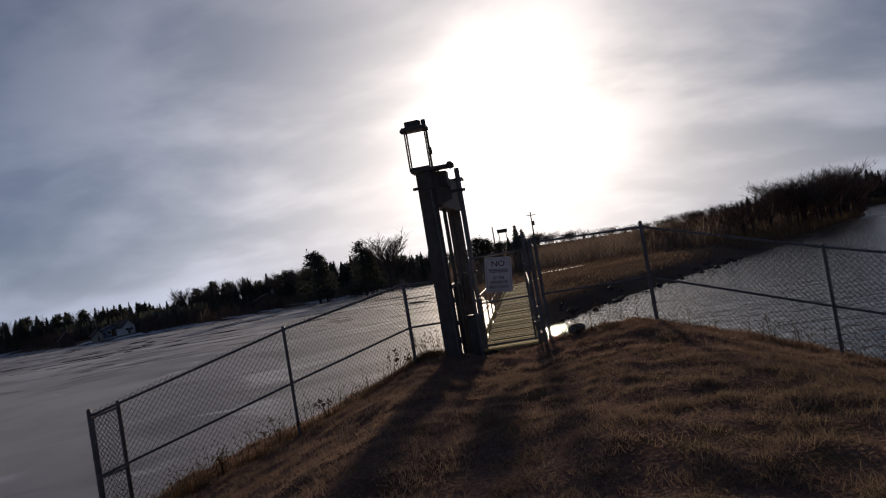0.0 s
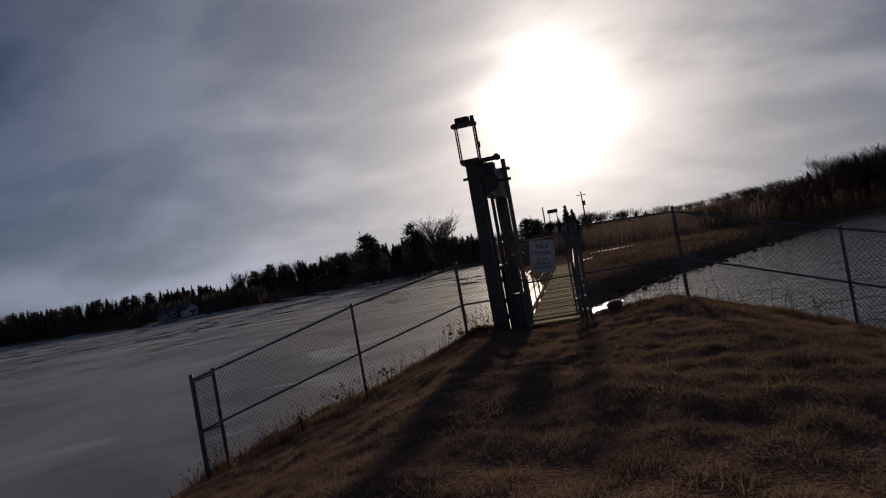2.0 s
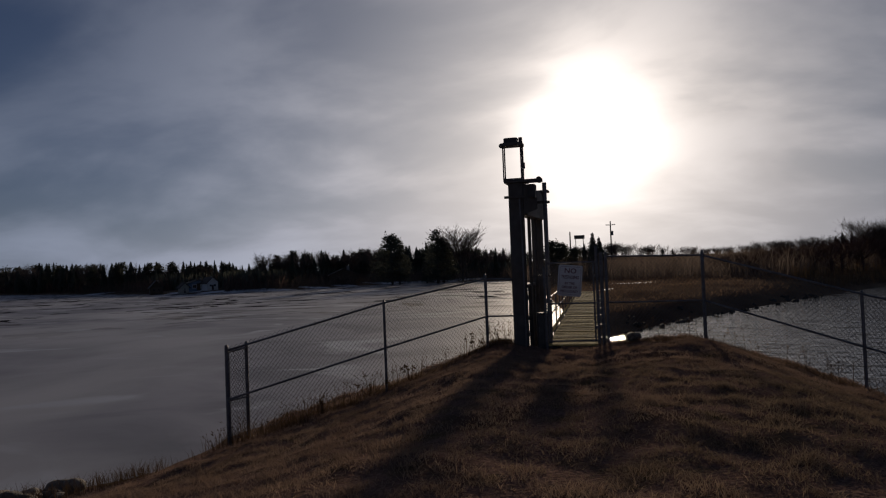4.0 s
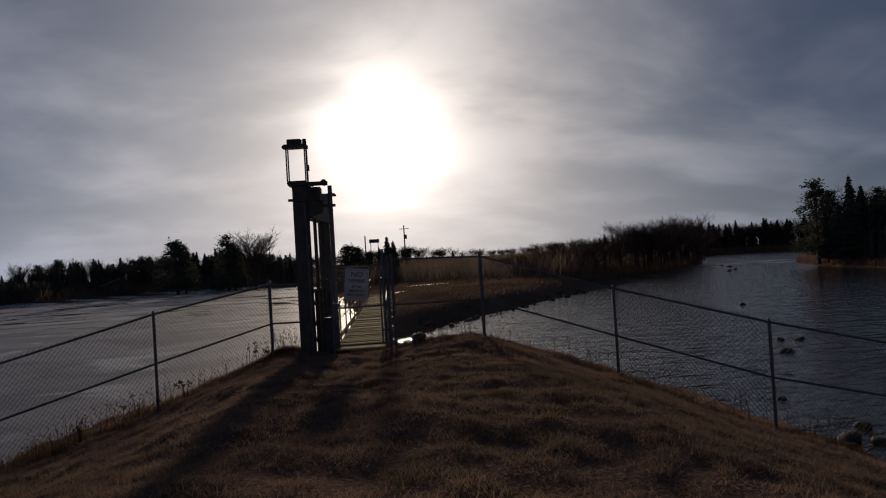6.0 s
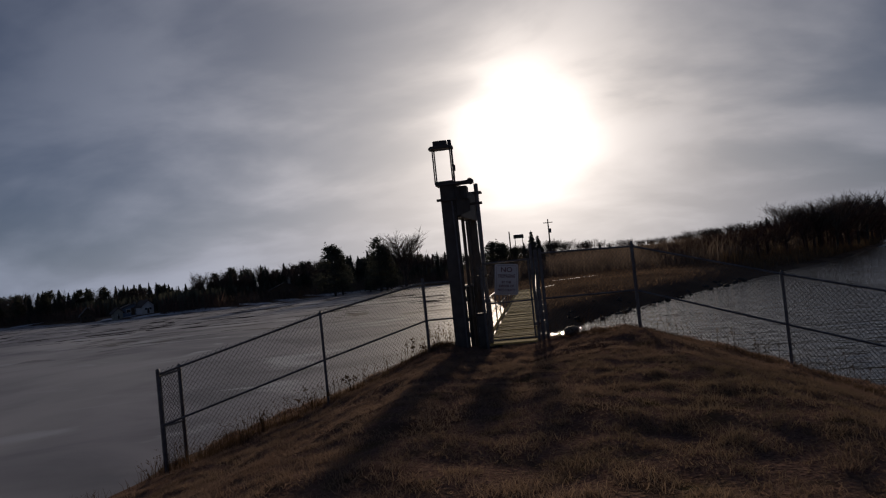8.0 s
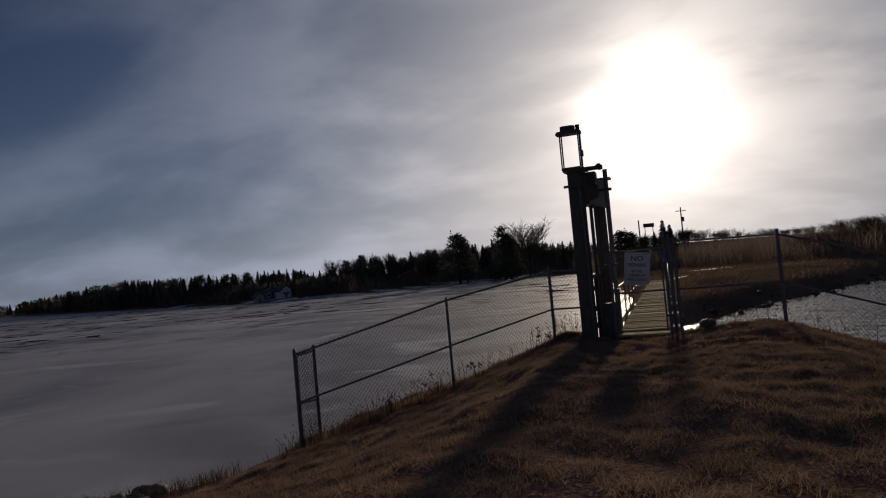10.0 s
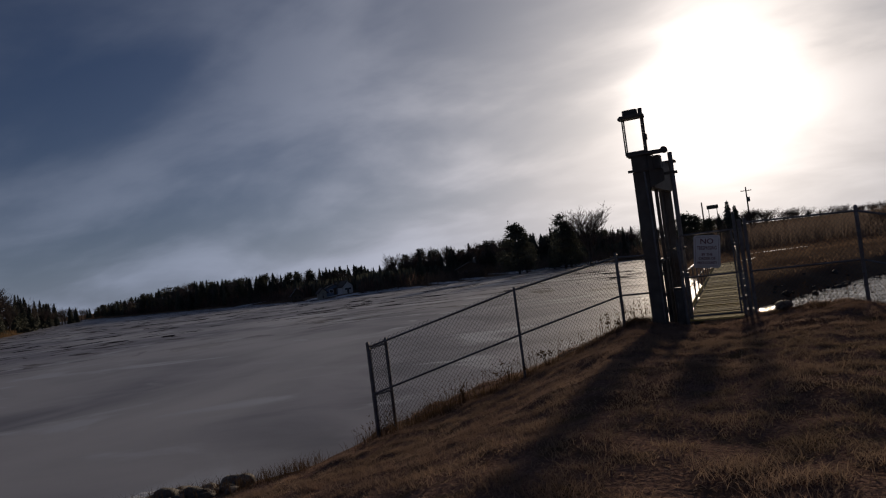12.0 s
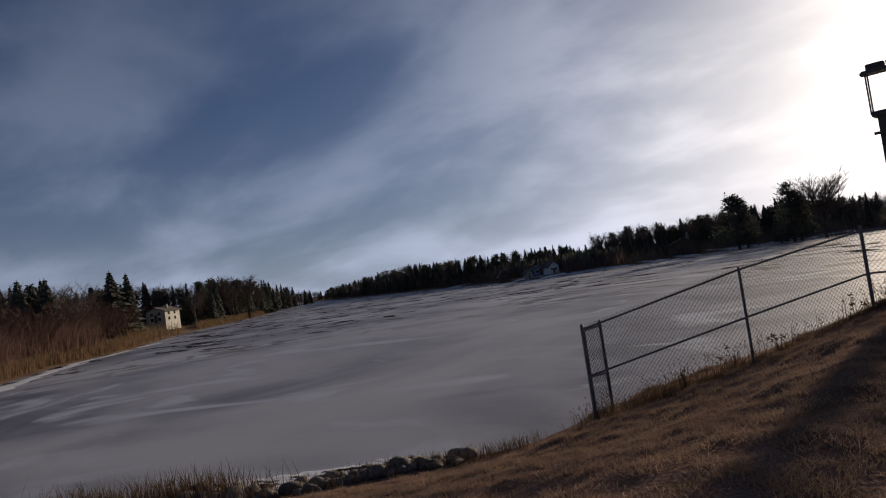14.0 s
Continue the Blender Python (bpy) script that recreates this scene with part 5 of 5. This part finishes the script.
scatter_blades("far_shore_brush", open_strip(bank_spots(FAR_SHORE, 26000, 5.0, 40.0, (10, 20))), BRUSH, "leafless brush under the far woods", "brush", nrg, 3.2, 0.08, 0.4)
scatter_blades("right_bank_brush", bank_spots(RIGHT_BANK, 14000, 6.0, 40.0, (1, 6)), BRUSH, "dark brush under the river grove", "brush", nrg, 3.4, 0.07, 0.4)

scatter_blades("far_thicket", open_strip(bank_spots(FAR_SHORE, 15000, 9.0, 30.0, (11, 21))), NEEDLE, "young conifers filling the far woods", "thicket", nrg, 3.9, 0.5, 0.15)
scatter_blades("grove_thicket", bank_spots(RIGHT_BANK, 5000, 6.0, 30.0, (2, 6)), NEEDLE, "young conifers filling the river grove", "thicket", nrg, 5.0, 0.6, 0.12)
scatter_blades("bank_thicket", bank_spots(LEFT_BANK, 5000, 22.0, 45.0, (1, 8)), NEEDLE, "young conifers behind the brush", "thicket", nrg, 4.5, 0.5, 0.12)


# ---- snow left on the ground ----
def snow_patch(name, cx, cy, lx, ly, turn, z, label):
    """A thin ragged patch of old snow with a bevelled rim."""
    s = Shape()
    k = 26
    rad = [1 + 0.35 * noise.noise(Vector((cx + 2.2 * math.cos(i * math.tau / k), cy + 2.2 * math.sin(i * math.tau / k), 3.1))) + 0.18 * math.sin(5 * i * math.tau / k + cx) for i in range(k)]
    verts = []
    for f, h in ((1.0, 0.0), (0.86, 0.012), (0.5, 0.02)):
        for i in range(k):
            a = i * math.tau / k
            x, y = lx * rad[i] * math.cos(a) * f, ly * rad[i] * math.sin(a) * f
            xx, yy = cx + x * math.cos(turn) - y * math.sin(turn), cy + x * math.sin(turn) + y * math.cos(turn)
            g = land_z(xx, yy) if z is None else z
            verts.append((xx, yy, g + 0.01 + h))
    faces = [(r * k + i, r * k + (i + 1) % k, (r + 1) * k + (i + 1) % k, (r + 1) * k + i) for r in range(2) for i in range(k)] + [tuple(range(2 * k, 3 * k))]
    s.add(verts, faces)
    return tagged(new(name, s.mesh(name)), label, "snow")


def add_snow(*args):
    ob = snow_patch(*args)
    ob.data.materials.append(SNOW)
    ob["group"] = "snow patches"


add_snow("snow_patch", 17, 95, 3.0, 1.3, 0.2, None, "old snow patch on the meadow beyond the dam")
add_snow("snow_patch", 9, 80, 3.0, 1.0, 0.4, None, "old snow patch on the meadow beyond the dam")
srng = random.Random(21)
for k in range(34):
    x, y = lake_edge(0.36 + 0.46 * k / 34)
    size = srng.uniform(0.18, 0.5)
    add_snow("snow_patch", x - srng.uniform(0.0, 0.75), y + srng.uniform(0.02, 0.5), size * 1.5, size * 0.6, srng.uniform(0, 0.6), 0.0, "white crusted snow by the shore boulders")
for i, (x, y) in enumerate(((-63, 25), (-68, 29), (-74, 34), (-80, 39.5), (-86.5, 45), (-91, 52), (-101, 64))):
    add_snow("snow_patch", x + 0.6, y + 0.9, 4.2 + i % 2, 1.3 - 0.3 * (i % 3), -0.68 - 0.05 * i, 0.0, "white snow rim along the reedy lake bank")
for x, y, l in ((-49, 171, 5), (-43.5, 181, 5), (-36, 195, 7), (-24, 194, 7), (-13, 192, 6), (-58, 161, 6), (-68, 157.5, 7), (-80, 164, 6), (-122, 194, 10)):
    add_snow("snow_patch", x, y, l, 3.0, 0.1, None, "snow strip along the far lake shore")

for a, d, l in ((33.5, 196, 6), (34.6, 208, 9), (35.8, 200, 5), (36.6, 214, 8), (37.4, 190, 4), (34.0, 180, 3)):
    add_snow("ice_shelf", math.sin(radians(a)) * d, math.cos(radians(a)) * d, l, 2.2, -0.6, WATER_Z, "white broken ice shelf in the upper river")

# ---- planks of the walkway ----
pm = Shape().box((-0.64, -0.062, -0.02), (0.60, 0.062, 0.02), 0.008).mesh("plank")
pm.materials.append(PLANK)
n = int(DECK_LEN / 0.158)
prng = random.Random(8)
for k in range(n):
    ob = new("plank", pm)
    ob.parent = deck
    ob.location = (prng.uniform(-0.012, 0.012), 0.09 + k * 0.158, 1.795 + prng.uniform(-0.015, 0.013))
    ob.rotation_euler = (prng.uniform(-0.05, 0.05), prng.uniform(-0.004, 0.004), prng.uniform(-0.006, 0.006))
